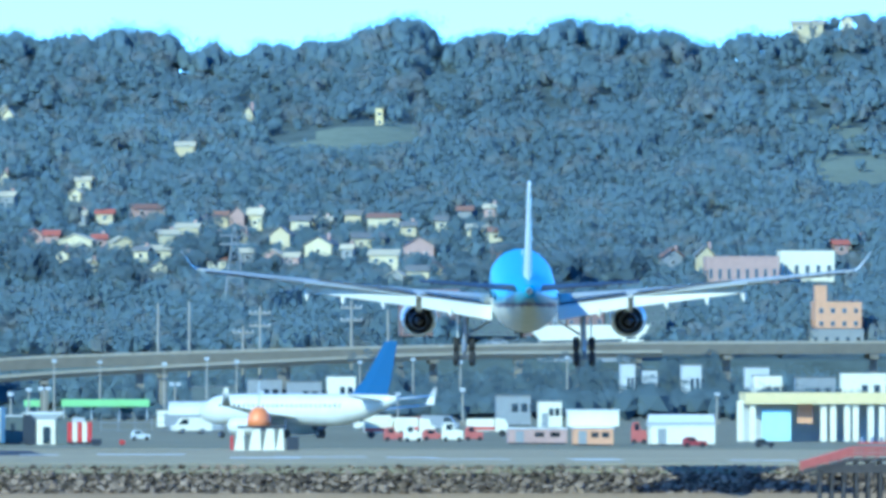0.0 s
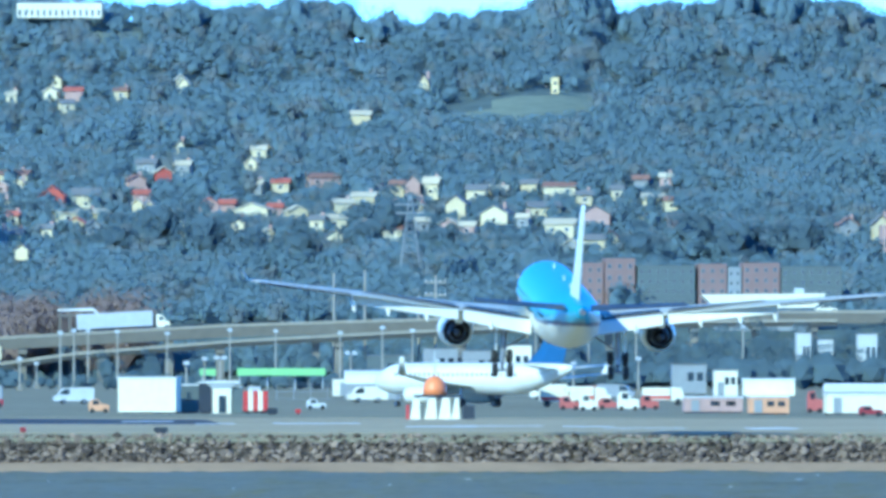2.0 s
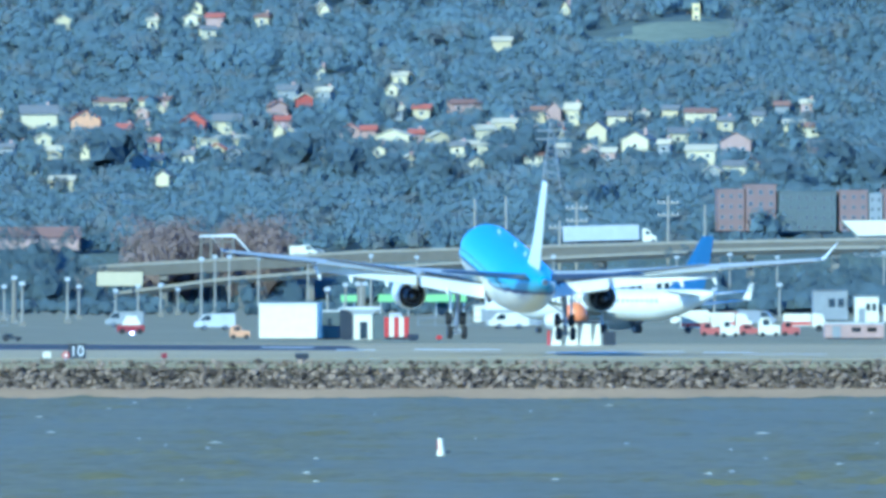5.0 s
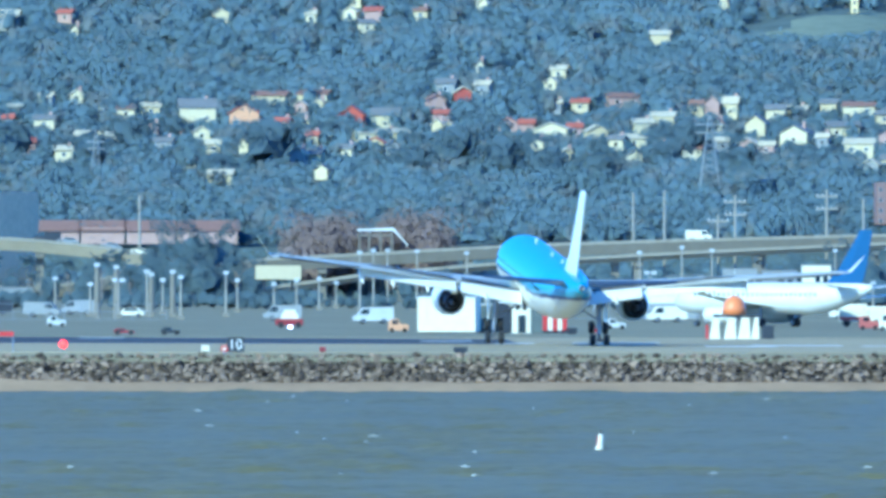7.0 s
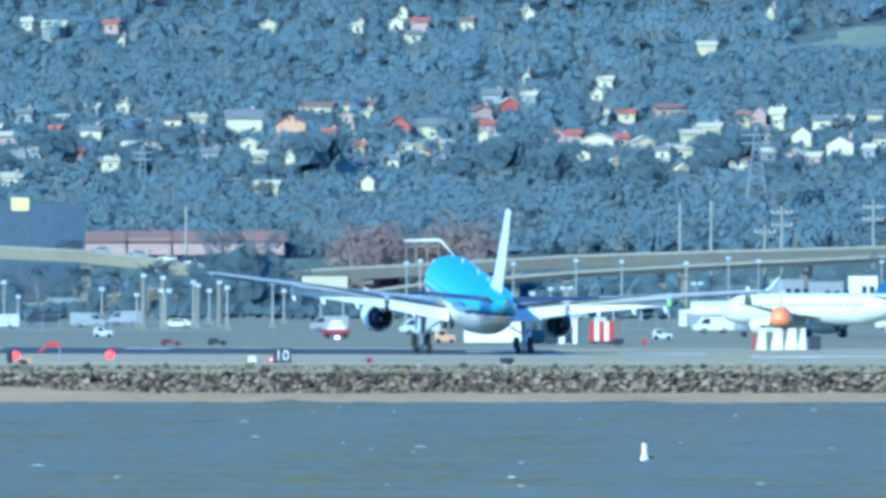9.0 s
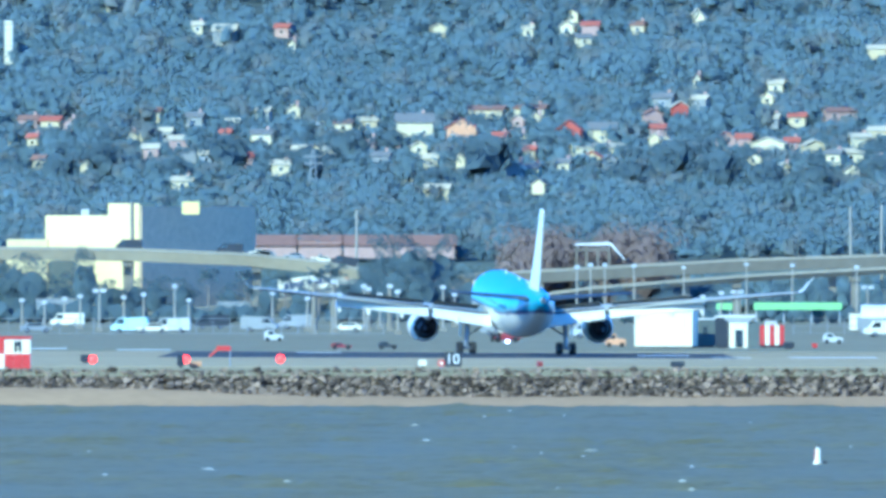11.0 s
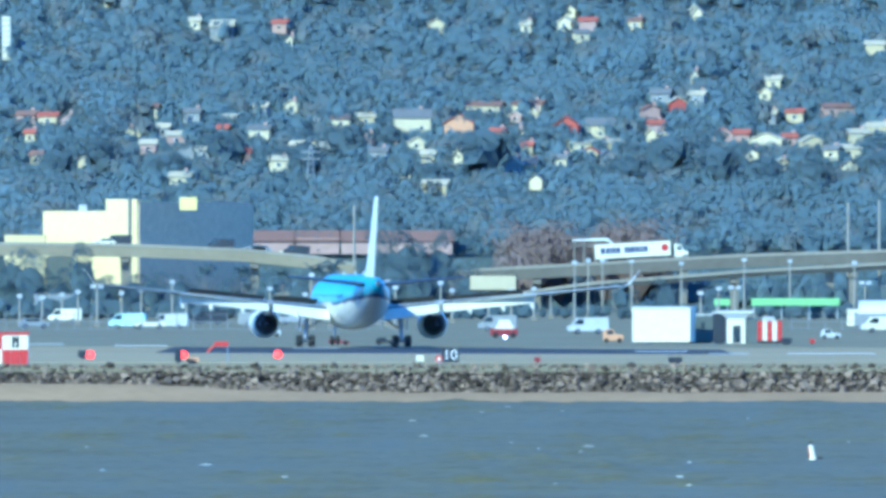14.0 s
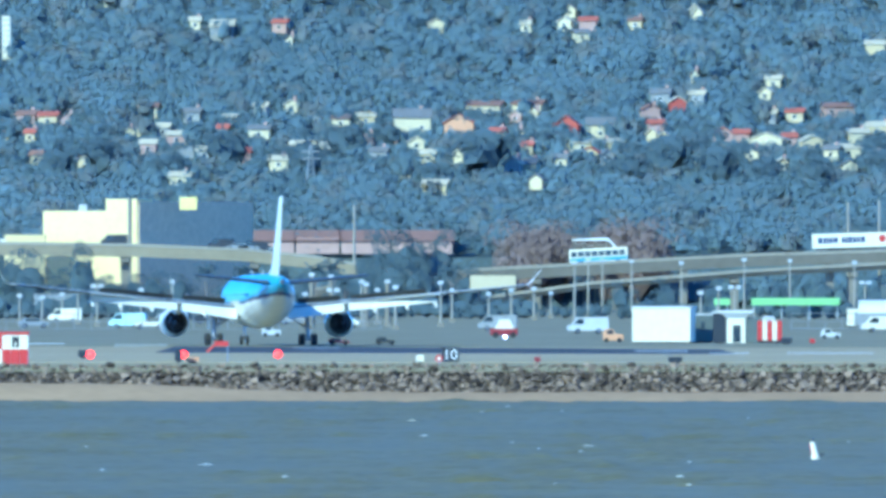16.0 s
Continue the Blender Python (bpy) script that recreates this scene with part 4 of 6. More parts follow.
def car(paint, label, van=False):
    """A car or van, driving along +x; origin on the road."""
    c = thing("van" if van else "car", (0, 0, 0), label, "van" if van else "car")
    if van:
        prof = [(-2.7, 0.4), (2.6, 0.4), (2.7, 1.0), (2.1, 1.25), (1.4, 2.15), (-2.6, 2.25), (-2.7, 2.0)]
        glass = [(1.35, 1.95), (1.95, 1.28), (0.6, 1.28), (0.6, 1.95)]
    else:
        prof = [(-2.15, 0.35), (2.15, 0.35), (2.2, 0.75), (1.2, 0.95), (0.55, 1.42), (-1.1, 1.45), (-1.75, 1.0), (-2.2, 0.95)]
        glass = [(0.95, 0.98), (0.5, 1.36), (-1.05, 1.38), (-1.55, 1.0)]
    part("body", loft([[(x, y * (0.94 if z > 1.1 else 1), z) for x, z in prof] for y in (-0.88, 0.88)]), M[paint], c)
    for y in (-0.885, 0.885):
        part("side_window", loft([[(x, y * f, z) for x, z in glass] for f in (0.985, 1.0)]), M["glass"], c)
    part("headlight", boxes((2.1, 2.22, -0.8, -0.45, 0.62, 0.78), (2.1, 2.22, 0.45, 0.8, 0.62, 0.78)), M["trim"], c)
    part("bumper", boxes((2.12, 2.3, -0.8, 0.8, 0.36, 0.55), bevel=0.03), M["dark"], c)
    for x in (-1.35, 1.4):
        tyre_pair(c, x, 1.8, 0.34)
    return c


def lorry(paint, label, length=15.5, bars=False, bus=False, top=4.0):
    t = thing("bus" if bus else "lorry", (0, 0, 0), label, "bus" if bus else "lorry")
    if bus:
        part("body", boxes((-6, 6, -1.25, 1.25, 0.45, 3.2), bevel=0.12), M[paint], t)
        for i in range(8):
            for y in (-1.27, 1.23):
                part("window", boxes((-5.6 + i * 1.4, -4.4 + i * 1.4, y, y + 0.04, 1.6, 2.7)), M["glass"], t)
        part("stripe", boxes((-5.9, 5.9, -1.28, -1.24, 0.7, 1.35)), M["skin_blue"], t, "blue side stripe")
        for x in (-3.8, 3.9):
            tyre_pair(t, x, 2.5, 0.5)
        return t
    part("trailer", boxes((-length / 2, length / 2, -1.28, 1.28, 1.0, top), bevel=0.05), M[paint], t, "plain white box trailer")
    part("chassis", boxes((-length / 2 + 1, length / 2 + 2.5, -0.5, 0.5, 0.65, 1.0)), M["dark"], t)
    cab = part("cab", loft([[(length / 2 + x, y, z) for x, z in ((0.7, 0.6), (3.4, 0.6), (3.5, 1.6), (2.6, 1.9), (2.2, 3.0), (1.0, 3.3), (0.7, 3.2))] for y in (-1.2, 1.2)]), M["wall_white"], t, "white tractor cab")
    part("windscreen", boxes((length / 2 + 1.3, length / 2 + 2.2, -1.22, 1.22, 2.0, 2.75)), M["glass"], cab)
    if bars:
        # the lettering of a shop's name, as plain bars and a red emblem
        x = -length / 2 + 1.2
        for k, w in enumerate((1.1, 0.75, 0.55, 0.55, 0.45, 0.75, None, 0.75, 0.6, 0.9, 0.85, 0.75, 0.3, 0.7)):
            if w:
                part("letter_bar", boxes((x, x + w * 0.8, -1.3, -1.27, 2.0, 3.2)), M["skin_navy"], t)
            x += w or 0.7
        part("emblem", loft([ring(y, 0.75, 0.75, 2.7, 20, length / 2 - 1.2) for y in (-1.3, -1.27)]), M["red"], t, "round red emblem")
    for x in (-length / 2 + 1.2, -length / 2 + 2.4, length / 2 - 1.0, length / 2 + 2.8):
        tyre_pair(t, x, 2.5, 0.5)
    return t


MOVERS = []   # thing, road, distance, lane, rows of (seconds, u)


def drive(ob, table, d, back, rows, flip=False):
    MOVERS.append((ob, table, d, back, rows, flip))


def drive_pose(table, d, back, u, flip):
    a, b = road_at(table, u - 20, d, back), road_at(table, u + 20, d, back)
    way = b - a
    return Matrix.Translation(road_at(table, u, d, back)) @ pose(0, 0, 0, 0, -math.degrees(math.atan2(way.z, way.x)), 0) @ pose(0, 0, 0, 0, 0, 180 if flip else 0)


drive(lorry("wall_white", "white articulated lorry with lettered trailer", bars=True), UPPER, 3450, 3, [(0, -1540), (12.5, 845), (14, 1121), (14.5, 1217), (16, 1505)])
drive(lorry("metal_pale", "pale plain articulated lorry on the highway", top=4.1), UPPER, 3450, 3, [(0, 706), (1.5, 1016), (3, 1311), (5.5, 1828), (16, 3990)])
drive(car("wall_white", "white delivery van on the highway", van=True), UPPER, 3450, 6, [(0, 147), (5.5, 1302), (7, 1617), (8, 1826), (16, 3500)])
drive(lorry("wall_white", "white coach with a blue stripe", bus=True), UPPER, 3450, 4, [(0, -1980), (15.5, 965), (16, 1060)])
drive(car("wall_white", "white car on the flyover"), LEFT, 3400, 4, [(0, 800), (7.3, 798), (12.5, 317), (14, 185), (14.5, 136), (16, -10)], True)
drive(car("paint_grey", "dark grey car on the flyover"), LEFT, 3400, 4, [(0, 640), (8, 480), (10, 470), (16, 440)], True)
drive(car("paint_dark", "dark estate car on the flyover", van=True), LEFT, 3400, 8, [(0, 620), (9, 418), (12.5, 391), (16, 391)], True)
drive(car("paint_grey", "grey car on the flyover"), LEFT, 3400, 4, [(0, 700), (9, 540), (12.5, 498), (14, 462), (16, 420)], True)
drive(car("wall_white", "pale car on the flyover"), LEFT, 3400, 8, [(0, 740), (12.5, 540), (14, 515), (16, 470)], True)
drive(car("paint_dark", "dark van on the flyover", van=True), LEFT, 3400, 4, [(0, 770), (12.5, 580), (14.5, 505), (16, 450)], True)
drive(car("paint_dark", "dark van climbing the flyover", van=True), LEFT, 3400, 4, [(0, 330), (10, 230), (12.5, 215), (14.5, 208), (16, 202)], True)
drive(car("wall_white", "white car far along the highway"), UPPER, 3450, 9, [(0, 2340), (16, 2600)])
drive(car("paint_grey", "grey car along the highway"), UPPER, 3450, 12, [(0, 2100), (3, 1560), (8, 700), (16, -600)], True)


# ---------------------------------------------------------------- poles and towers
def lamp_pole(u, v0, d, arms=1, mat="pole_pale", r=0.14):
    z = EYE + d * (HORIZON - v0) / FOCAL - GROUND
    x = place(u, 0, d).x
    p = thing("lamp_pole", (x, d, GROUND - 0.1), "tall pale apron light pole with lamp heads", "light pole", "apron light poles")
    part("pole", rod(bmesh.new(), (0, 0, 0), (0, 0, z), r * 1.5, r, 10), M[mat], p)
    part("base", boxes((-0.5, 0.5, -0.5, 0.5, 0, 0.7), bevel=0.05), M["concrete"], p)
    for i in range(arms):
        dx = (i - (arms - 1) / 2) * 1.1
        part("lamp_head", boxes((dx - 0.42, dx + 0.42, -0.5, 0.25, z - 0.1, z + 0.45), bevel=0.06), M["metal_pale"], p, "pale lamp head")
    return p


for u, v0, d, arms in ((1017, 466, 2700, 1), (1041, 462, 2900, 1), (1066, 462, 3050, 1), (1118, 464, 2900, 1), (1206, 467, 3000, 1), (1317, 461, 2950, 1), (1398, 463, 3100, 1), (1512, 466, 2800, 1), (1300, 510, 2500, 2), (1531, 502, 2700, 2),
                       (1240, 520, 2300, 1), (905, 515, 2700, 1), (945, 512, 2800, 1), (975, 520, 2900, 1), (865, 522, 2800, 1), (1587, 457, 2900, 1), (1640, 462, 2900, 1), (1683, 517, 2350, 1), (1858, 463, 3000, 1), (1952, 458, 3000, 1), (2225, 455, 3000, 1), (2036, 463, 3000, 1),
                       (1272, 512, 2600, 1), (35, 525, 2600, 1), (75, 528, 2650, 1), (110, 522, 2700, 1), (138, 518, 2600, 1), (172, 508, 2500, 2), (215, 520, 2700, 1), (250, 515, 2600, 1), (305, 500, 2600, 1), (330, 525, 2750, 1), (478, 512, 2600, 1), (540, 522, 2500, 1), (590, 515, 2450, 2),
                       (640, 500, 2500, 1), (668, 515, 2600, 1), (700, 510, 2400, 1), (780, 502, 2500, 1), (800, 515, 2700, 1), (2040, 512, 2600, 1), (2490, 520, 2700, 1), (1925, 520, 2700, 1)):
    lamp_pole(u, v0, d, arms)
# thick concrete columns, built as lamp poles in place of viaduct piers
for u, v0, d in ((552, 488, 2420), (586, 492, 2460), (686, 500, 2500), (648, 505, 2520)):
    lamp_pole(u, v0, d, 1, "concrete", 0.34)


def power_pole(u, v0, d, cross=1, wide=2.2, group="power poles"):
    z1 = EYE + d * (HORIZON - v0) / FOCAL - GROUND
    p = thing("power_pole", (place(u, 0, d).x, d, GROUND - 0.2), "weathered grey utility pole" + (" with crossarms" if cross else ""), "utility pole", group)
    part("pole", rod(bmesh.new(), (0, 0, 0), (0, 0, z1), 0.34, 0.24, 8), M["pole_pale"], p)
    for i in range(cross):
        z = z1 - 1.6 - i * 2.6
        arm = part("crossarm", boxes((-wide, wide, -0.15, 0.15, z, z + 0.35)), M["pole_pale"], p)
        for x in (-wide + 0.2, -0.9, 0.9, wide - 0.2):
            part("insulator", rod(bmesh.new(), (x, 0, z + 0.35), (x, 0, z + 0.8), 0.12), M["metal_pale"], arm)
    return p


for u, v0, cross in ((1501, 357, 0), (1556, 353, 0), (1681, 362, 2), (1651, 396, 1), (1843, 352, 2), (1908, 368, 0), (627, 362, 0), (2245, 440, 0)):
    power_pole(u, v0, 3480, cross)


def lattice(u, v0, v1, d, wide):
    """A tapering lattice mast on the hillside."""
    a, b = place(u, v1, d), place(u, v0, d)
    H = b.z - a.z
    t = thing("lattice_mast", tuple(a), "faint grey steel lattice mast on the hillside", "mast", "lattice masts")
    for sx in (-1, 1):
        for sy in (-1, 1):
            part("leg", rod(bmesh.new(), (sx * wide, sy * wide, -3), (sx * 0.25, sy * 0.25, H), 0.14, 0.1, 6), M["mast"], t)
    n = 9
    for i in range(n):
        f, g = i / n, (i + 1) / n
        w, w2 = wide * (1 - f) + 0.25 * f, wide * (1 - g) + 0.25 * g
        for sy in (-1, 1):
            for sx in (-1, 1):
                part("brace", rod(bmesh.new(), (-sx * w, sy * w, H * f), (sx * w2, sy * w2, H * g), 0.07, n=5), M["mast"], t)
    for f in (0.7, 0.84):
        part("crossarm", boxes((-wide * 1.5, wide * 1.5, -0.12, 0.12, H * f, H * f + 0.3)), M["mast"], t)
    return t


lattice(1636, 222, 330, 3760, 2.2)
lattice(1973, 172, 262, 4250, 1.6)
lattice(550, 256, 345, 3850, 1.4)
lattice(778, 148, 196, 4330, 1.2)


# ---------------------------------------------------------------- parked airliner
def parked_airliner(u, d, yaw, label, engine_mat, fin_mat, scale=1.0):
    """A white narrow-body standing on the apron. Forward is +y before it is turned."""
    p = place(u, 0, d)
    a = thing("parked_airliner", (p.x, d, GROUND), label, "airplane", rz=yaw)
    st = [(19.5, 0.05, 0.05, 3.1), (19, 0.6, 0.6, 3.12), (17.8, 1.25, 1.25, 3.3), (16, 1.75, 1.8, 3.5), (14, 1.95, 2.0, 3.6), (0, 1.98, 2.02, 3.62), (-9, 1.98, 2.02, 3.62), (-13, 1.6, 1.6, 4.0), (-17, 0.95, 0.95, 4.6), (-19.5, 0.3, 0.35, 5.0)]
    body = part("fuselage", loft([ring(*r, n=40) for r in st]), M["skin_white"], a, "white painted fuselage", True)
    for s in (-1, 1):
        for i in range(26):
            y = 13 - i * 0.95
            part("window", boxes((s * 1.95, s * 2.0, y, y + 0.25, 3.95, 4.3)), M["dark"], body)
    for s in (-1, 1):
        part("wing", loft([foil(s * x, y, c, z, 0.11) for x, y, c, z in ((1.2, 5.2, 7.2, 2.5), (6, 1.6, 4.4, 3.0), (16.8, -5.2, 1.7, 4.2))]), M["skin_grey"], a, smooth=True)
        part("winglet", loft([foil(s * x, y, c, z, 0.07) for x, y, c, z in ((16.8, -5.2, 1.7, 4.2), (17.3, -6.2, 0.8, 6.4))]), M["skin_white"], a, smooth=True)
        nacelle(a, s * 4.85, 4.2, 1.55, 1.05, (M[engine_mat], M["dark"], M["metal"], M["metal"]))
        part("tailplane", loft([foil(s * x, y, c, z, 0.09) for x, y, c, z in ((0.4, -13.6, 4.0, 4.8), (7, -17.6, 1.5, 5.4))]), M["skin_white"], a, smooth=True)
        g = part("main_gear", rod(bmesh.new(), (s * 2.9, -1, 0.5), (s * 2.8, -0.9, 2.6), 0.14), M["metal"], a)
        wheel(g, s * 2.6, -1, 0.56, 0.56, 0.36)
        wheel(g, s * 3.2, -1, 0.56, 0.56, 0.36)
    part("tail_fin", loft([[(x, yy, z) for x, yy in ((0, le), (0.2 * k, le - 0.4 * c), (0.03, le - c), (-0.03, le - c), (-0.2 * k, le - 0.4 * c))] for le, c, z, k in ((-10, 7.5, 5.2, 1.2), (-13, 5.4, 7.4, 1.0), (-17.2, 2.4, 12.3, 0.6))]), M[fin_mat], a, "blue tail fin")
    ng = part("nose_gear", rod(bmesh.new(), (0, 15.2, 0.4), (0, 15.0, 2.2), 0.1), M["metal"], a)
    wheel(ng, -0.22, 15.2, 0.38, 0.38, 0.22)
    wheel(ng, 0.22, 15.2, 0.38, 0.38, 0.22)
    return a


parked_airliner(1748, 2150, 38, "white narrow-body airliner with a blue tail on the apron", "skin_white", "skin_royal")
# added shell in place of part of another parked aircraft
sh = thing("shelter", (place(1572, 0, 2420).x, 2420, GROUND), "low white curved shell standing in for part of a parked aircraft", "shelter")
part("shell", loft([[(x, 3 - 3 * math.cos(a), 2.2 + 1.9 * math.sin(a)) for a in [math.pi * i / 10 for i in range(11)]] for x in (-4.2, 3.9)], closed=False, caps=False), M["skin_white"], sh, "white curved shell")
part("wall", boxes((-4.1, 3.8, 0.1, 5.9, 0, 2.25)), M["wall_grey"], sh, "grey walls")


def radome(u, d):
    """A white field station on splayed legs: dark platform, orange dome, antenna."""
    b = thing("radar_station", (place(u, 0, d).x, d, GROUND), "white field radar station with an orange dome", "radar station")
    k = d / FOCAL
    top = EYE + d * (HORIZON - 575) / FOCAL - GROUND
    for x0, x1 in ((-2.5, -1.7), (-0.9, 0.1), (0.6, 1.6), (2.0, 2.6)):
        part("leg_panel", loft([[(x0 - 0.25, y, 0), (x1 + 0.1, y, 0), (x1, y, top - 0.25), (x0 + 0.2, y, top - 0.25)] for y in (0, 2.0)]), M["wall_white"], b)
    part("red_panel", boxes((-3.1, -2.85, 0.2, 1.4, 0, top * 0.6)), M["red"], b, "red marker panel")
    part("platform", boxes((-2.3, 3.0, -0.2, 2.2, top - 0.25, top), bevel=0.04), M["paint_dark"], b, "dark platform")
    part("dome", loft([[(r * math.cos(a), 1 + r * math.sin(a), top + z) for a in [2 * math.pi * i / 28 for i in range(28)]] for z, r in ((0, 1.3), (0.7, 1.28), (1.25, 1.12), (1.7, 0.85), (1.98, 0.45), (2.05, 0.05))]), M["engine_orange"], b, "orange dome", True)
    part("antenna", rod(bmesh.new(), (0, 1, top + 2.3), (0, 1, top + 4.8), 0.07), M["metal_pale"], b)
    part("cabinet", boxes((3.0, 4.3, 0.2, 1.6, 0, 1.5), bevel=0.03), M["paint_dark"], b, "dark cabinet")


radome(1680, 1835)


# ---------------------------------------------------------------- apron buildings and clutter
def on_ground(u, d):
    p = place(u, 0, d)
    return (p.x, d, GROUND - 0.02)


def cabin(u0, u1, v0, d, mat, label, depth=5.0, name="site_cabin", category="cabin", rz=0, doors=1, windows=2, roof="roof_white", base=0.0):
    """A small prefabricated building on skids: walls, overhanging roof, ribs, door, windows."""
    k = d / FOCAL
    W = (u1 - u0) * k
    H = EYE + d * (HORIZON - v0) / FOCAL - GROUND - base
    x, y, z = on_ground((u0 + u1) / 2, d)
    c = thing(name, (x, y, z + base), label, category, rz=rz)
    part("wall", boxes((-W / 2, W / 2, 0, depth, 0.15, H - 0.15), bevel=0.04), M[mat], c)
    o = 0.15 if roof else 0.02
    part("roof", boxes((-W / 2 - o, W / 2 + o, -o, depth + o, H - 0.15, H)), M[roof or mat], c)
    for y in (0.1, depth - 0.4):
        part("skid", boxes((-W / 2 + 0.2, W / 2 - 0.2, y, y + 0.3, 0, 0.16)), M["dark"], c)
    n = max(3, int(W / 0.9))
    for i in range(n + 1):
        q = -W / 2 + W * i / n
        part("rib", boxes((q - 0.04, q + 0.04, -0.05, 0.03, 0.2, H - 0.2)), M[mat], c)
    for i in range(doors):
        q = -W / 2 + W * 0.12 + i * 2
        part("door", boxes((q, q + 0.95, -0.07, 0.02, 0.2, min(2.2, H * 0.8))), M["wall_grey"], c, "grey door")
    for i in range(windows):
        q = -W * 0.05 + i * W * 0.27
        part("window", boxes((q, q + min(1.1, W * 0.18), -0.07, 0.02, H * 0.45, H * 0.72)), M["glass"], c)
    return c


cabin(1119, 1221, 543, 1975, "wall_white", "large white ribbed cabin beside the runway", 6.0, rz=-7, windows=0, doors=0)
# the white cabin's shaded side, as a separate box coloured teal
cabin(1222, 1262, 556, 1985, "wall_teal", "shaded side of the white cabin, built as a dull teal box", 5.5, windows=1, doors=0)
cabin(1262, 1284, 552, 1972, "paint_dark", "narrow dark control booth with lit window", 2.0, windows=0, doors=0, name="booth", category="booth")


def flared_booth(u, v0, d):
    k = d / FOCAL
    H = EYE + d * (HORIZON - v0) / FOCAL - GROUND
    b = thing("flared_booth", on_ground(u, d), "white booth with flared canopy roof", "booth")
    part("wall", boxes((-1.1, 1.1, 0, 3, 0, H - 0.9), bevel=0.05), M["wall_white"], b)
    part("canopy", loft([[(-w, -o, z), (w, -o, z), (w, 3 + o, z), (-w, 3 + o, z)] for w, o, z in ((1.1, 0, H - 0.9), (1.9, 0.6, H - 0.25), (1.95, 0.65, H))]), M["roof_white"], b, "flared white canopy")
    part("shade_panel", boxes((1.12, 2.6, 0.2, 3, 0, H - 0.8)), M["wall_teal"], b, "teal side panel")
    part("door", boxes((-0.4, 0.5, -0.05, 0.02, 0.1, 2.1)), M["glass"], b)


flared_booth(1303, 550, 1972)


def striped_tank(u0, u1, v0, d):
    k = d / FOCAL
    W = (u1 - u0) * k
    H = EYE + d * (HORIZON - v0) / FOCAL - GROUND
    b = thing("striped_trailer", on_ground((u0 + u1) / 2, d), "red and white striped equipment trailer", "trailer")
    n = 5
    for i in range(n):
        x0 = -W / 2 + W * i / n
        part("panel", boxes((x0, x0 + W / n - 0.02, 0, 1.8, 0.35, H), bevel=0.03), M["red" if i % 2 == 0 else "wall_white"], b)
    part("chassis", boxes((-W / 2, W / 2, 0.1, 1.7, 0.12, 0.36)), M["dark"], b)
    part("top_box", boxes((-W * 0.3, W * 0.2, 0.4, 1.4, H, H + 0.5), bevel=0.04), M["metal_pale"], b)
    for x in (-W * 0.3, W * 0.3):
        part("wheel", rod(bmesh.new(), (x, 0.0, 0.2), (x, 0.2, 0.2), 0.2, n=14), M["tyre"], b)


striped_tank(1341, 1384, 568, 1965)
cabin(1382, 1401, 598, 1950, "paint_dark", "dark steel equipment box", 1.4, "equipment_box", "box", windows=0, doors=0, roof=None)
cabin(1433, 1442, 600, 1950, "red", "small red equipment post", 0.6, "equipment_box", "box", windows=0, doors=0, roof=None)


def green_canopy(u0, u1, v0, v1, d):
    k = d / FOCAL
    W = (u1 - u0) * k
    z1, z0 = (EYE + d * (HORIZON - v) / FOCAL - GROUND for v in (v0, v1))
    c = thing("canopy", on_ground((u0 + u1) / 2, d), "long bright green walkway canopy on thin posts", "canopy", "green canopies")
    part("fascia", boxes((-W / 2, W / 2, 0, 3, z0, z1), bevel=0.05), M["green"], c, "bright green fascia")
    n = max(2, int(W / 3))
    for i in range(n):
        x = -W / 2 + 0.4 + (W - 0.8) * i / (n - 1)
        part("post", boxes((x - 0.1, x + 0.1, 1.4, 1.6, 0, z0)), M["metal_pale"], c)


green_canopy(1330, 1486, 528, 541, 2850)
green_canopy(1264, 1292, 529, 541, 2850)
for u0, u1, v0, v1, d, mat, lab in ((2121, 2224, 578, 606, 1985, "wall_pink", "low terracotta site building"), (2371, 2486, 572, 611, 1945, "wall_white", "bright white flat-roofed site hall"), (2236, 2306, 577, 611, 1945, "wall_orange", "tan flat-roofed site building")):
    cabin(u0, u1, v0, d, mat, lab, 5, "site_building", "building", windows=2 if mat != "wall_white" else 0, doors=1)
cabin(2226, 2316, 546, 1950, "wall_white", "white container office set on a tan building", 4.2, "container_office", "cabin", base=2.02, windows=0, doors=0)
part("gable_roof", loft([[(x, -0.2, 2.62), (x, 2.5, 3.6), (x, 5.2, 2.62)] for x in (-3.8, 3.8)]), M["roof_white"], bpy.data.objects["site_building.001"])


def columned_hall():
    d = 2050
    k = d / FOCAL
    h = thing("hangar", on_ground(2526, d), "cream hangar with white columns and open bays", "hangar")
    W = 300 * k
    z1 = EYE + d * (HORIZON - 516) / FOCAL - GROUND
    part("roof", boxes((1.0, W, -0.6, 14, z1 - 1.4, z1), bevel=0.05), M["wall_cream"], h, "cream roof fascia")
    part("wall", boxes((1.2, W, 9, 9.4, 0, z1 - 1.4)), M["wall_pale"], h)
    for u in (0, 22, 148, 165, 190, 205, 232, 252, 280):
        part("column", boxes((u * k, u * k + 0.75, 0, 1, 0, z1 - (1.4 if u > 20 else 1.0)), bevel=0.05), M["wall_white"], h)
    part("bay_door", boxes((44 * k, 96 * k, 1, 1.2, 0.1, 3.9)), M["panel_cyan"], h, "pale cyan roller door")
    part("bay_panel", boxes((108 * k, 136 * k, 2, 2.3, 2.2, 5.2)), M["wall_orange"], h, "tan wall panel")


columned_hall()


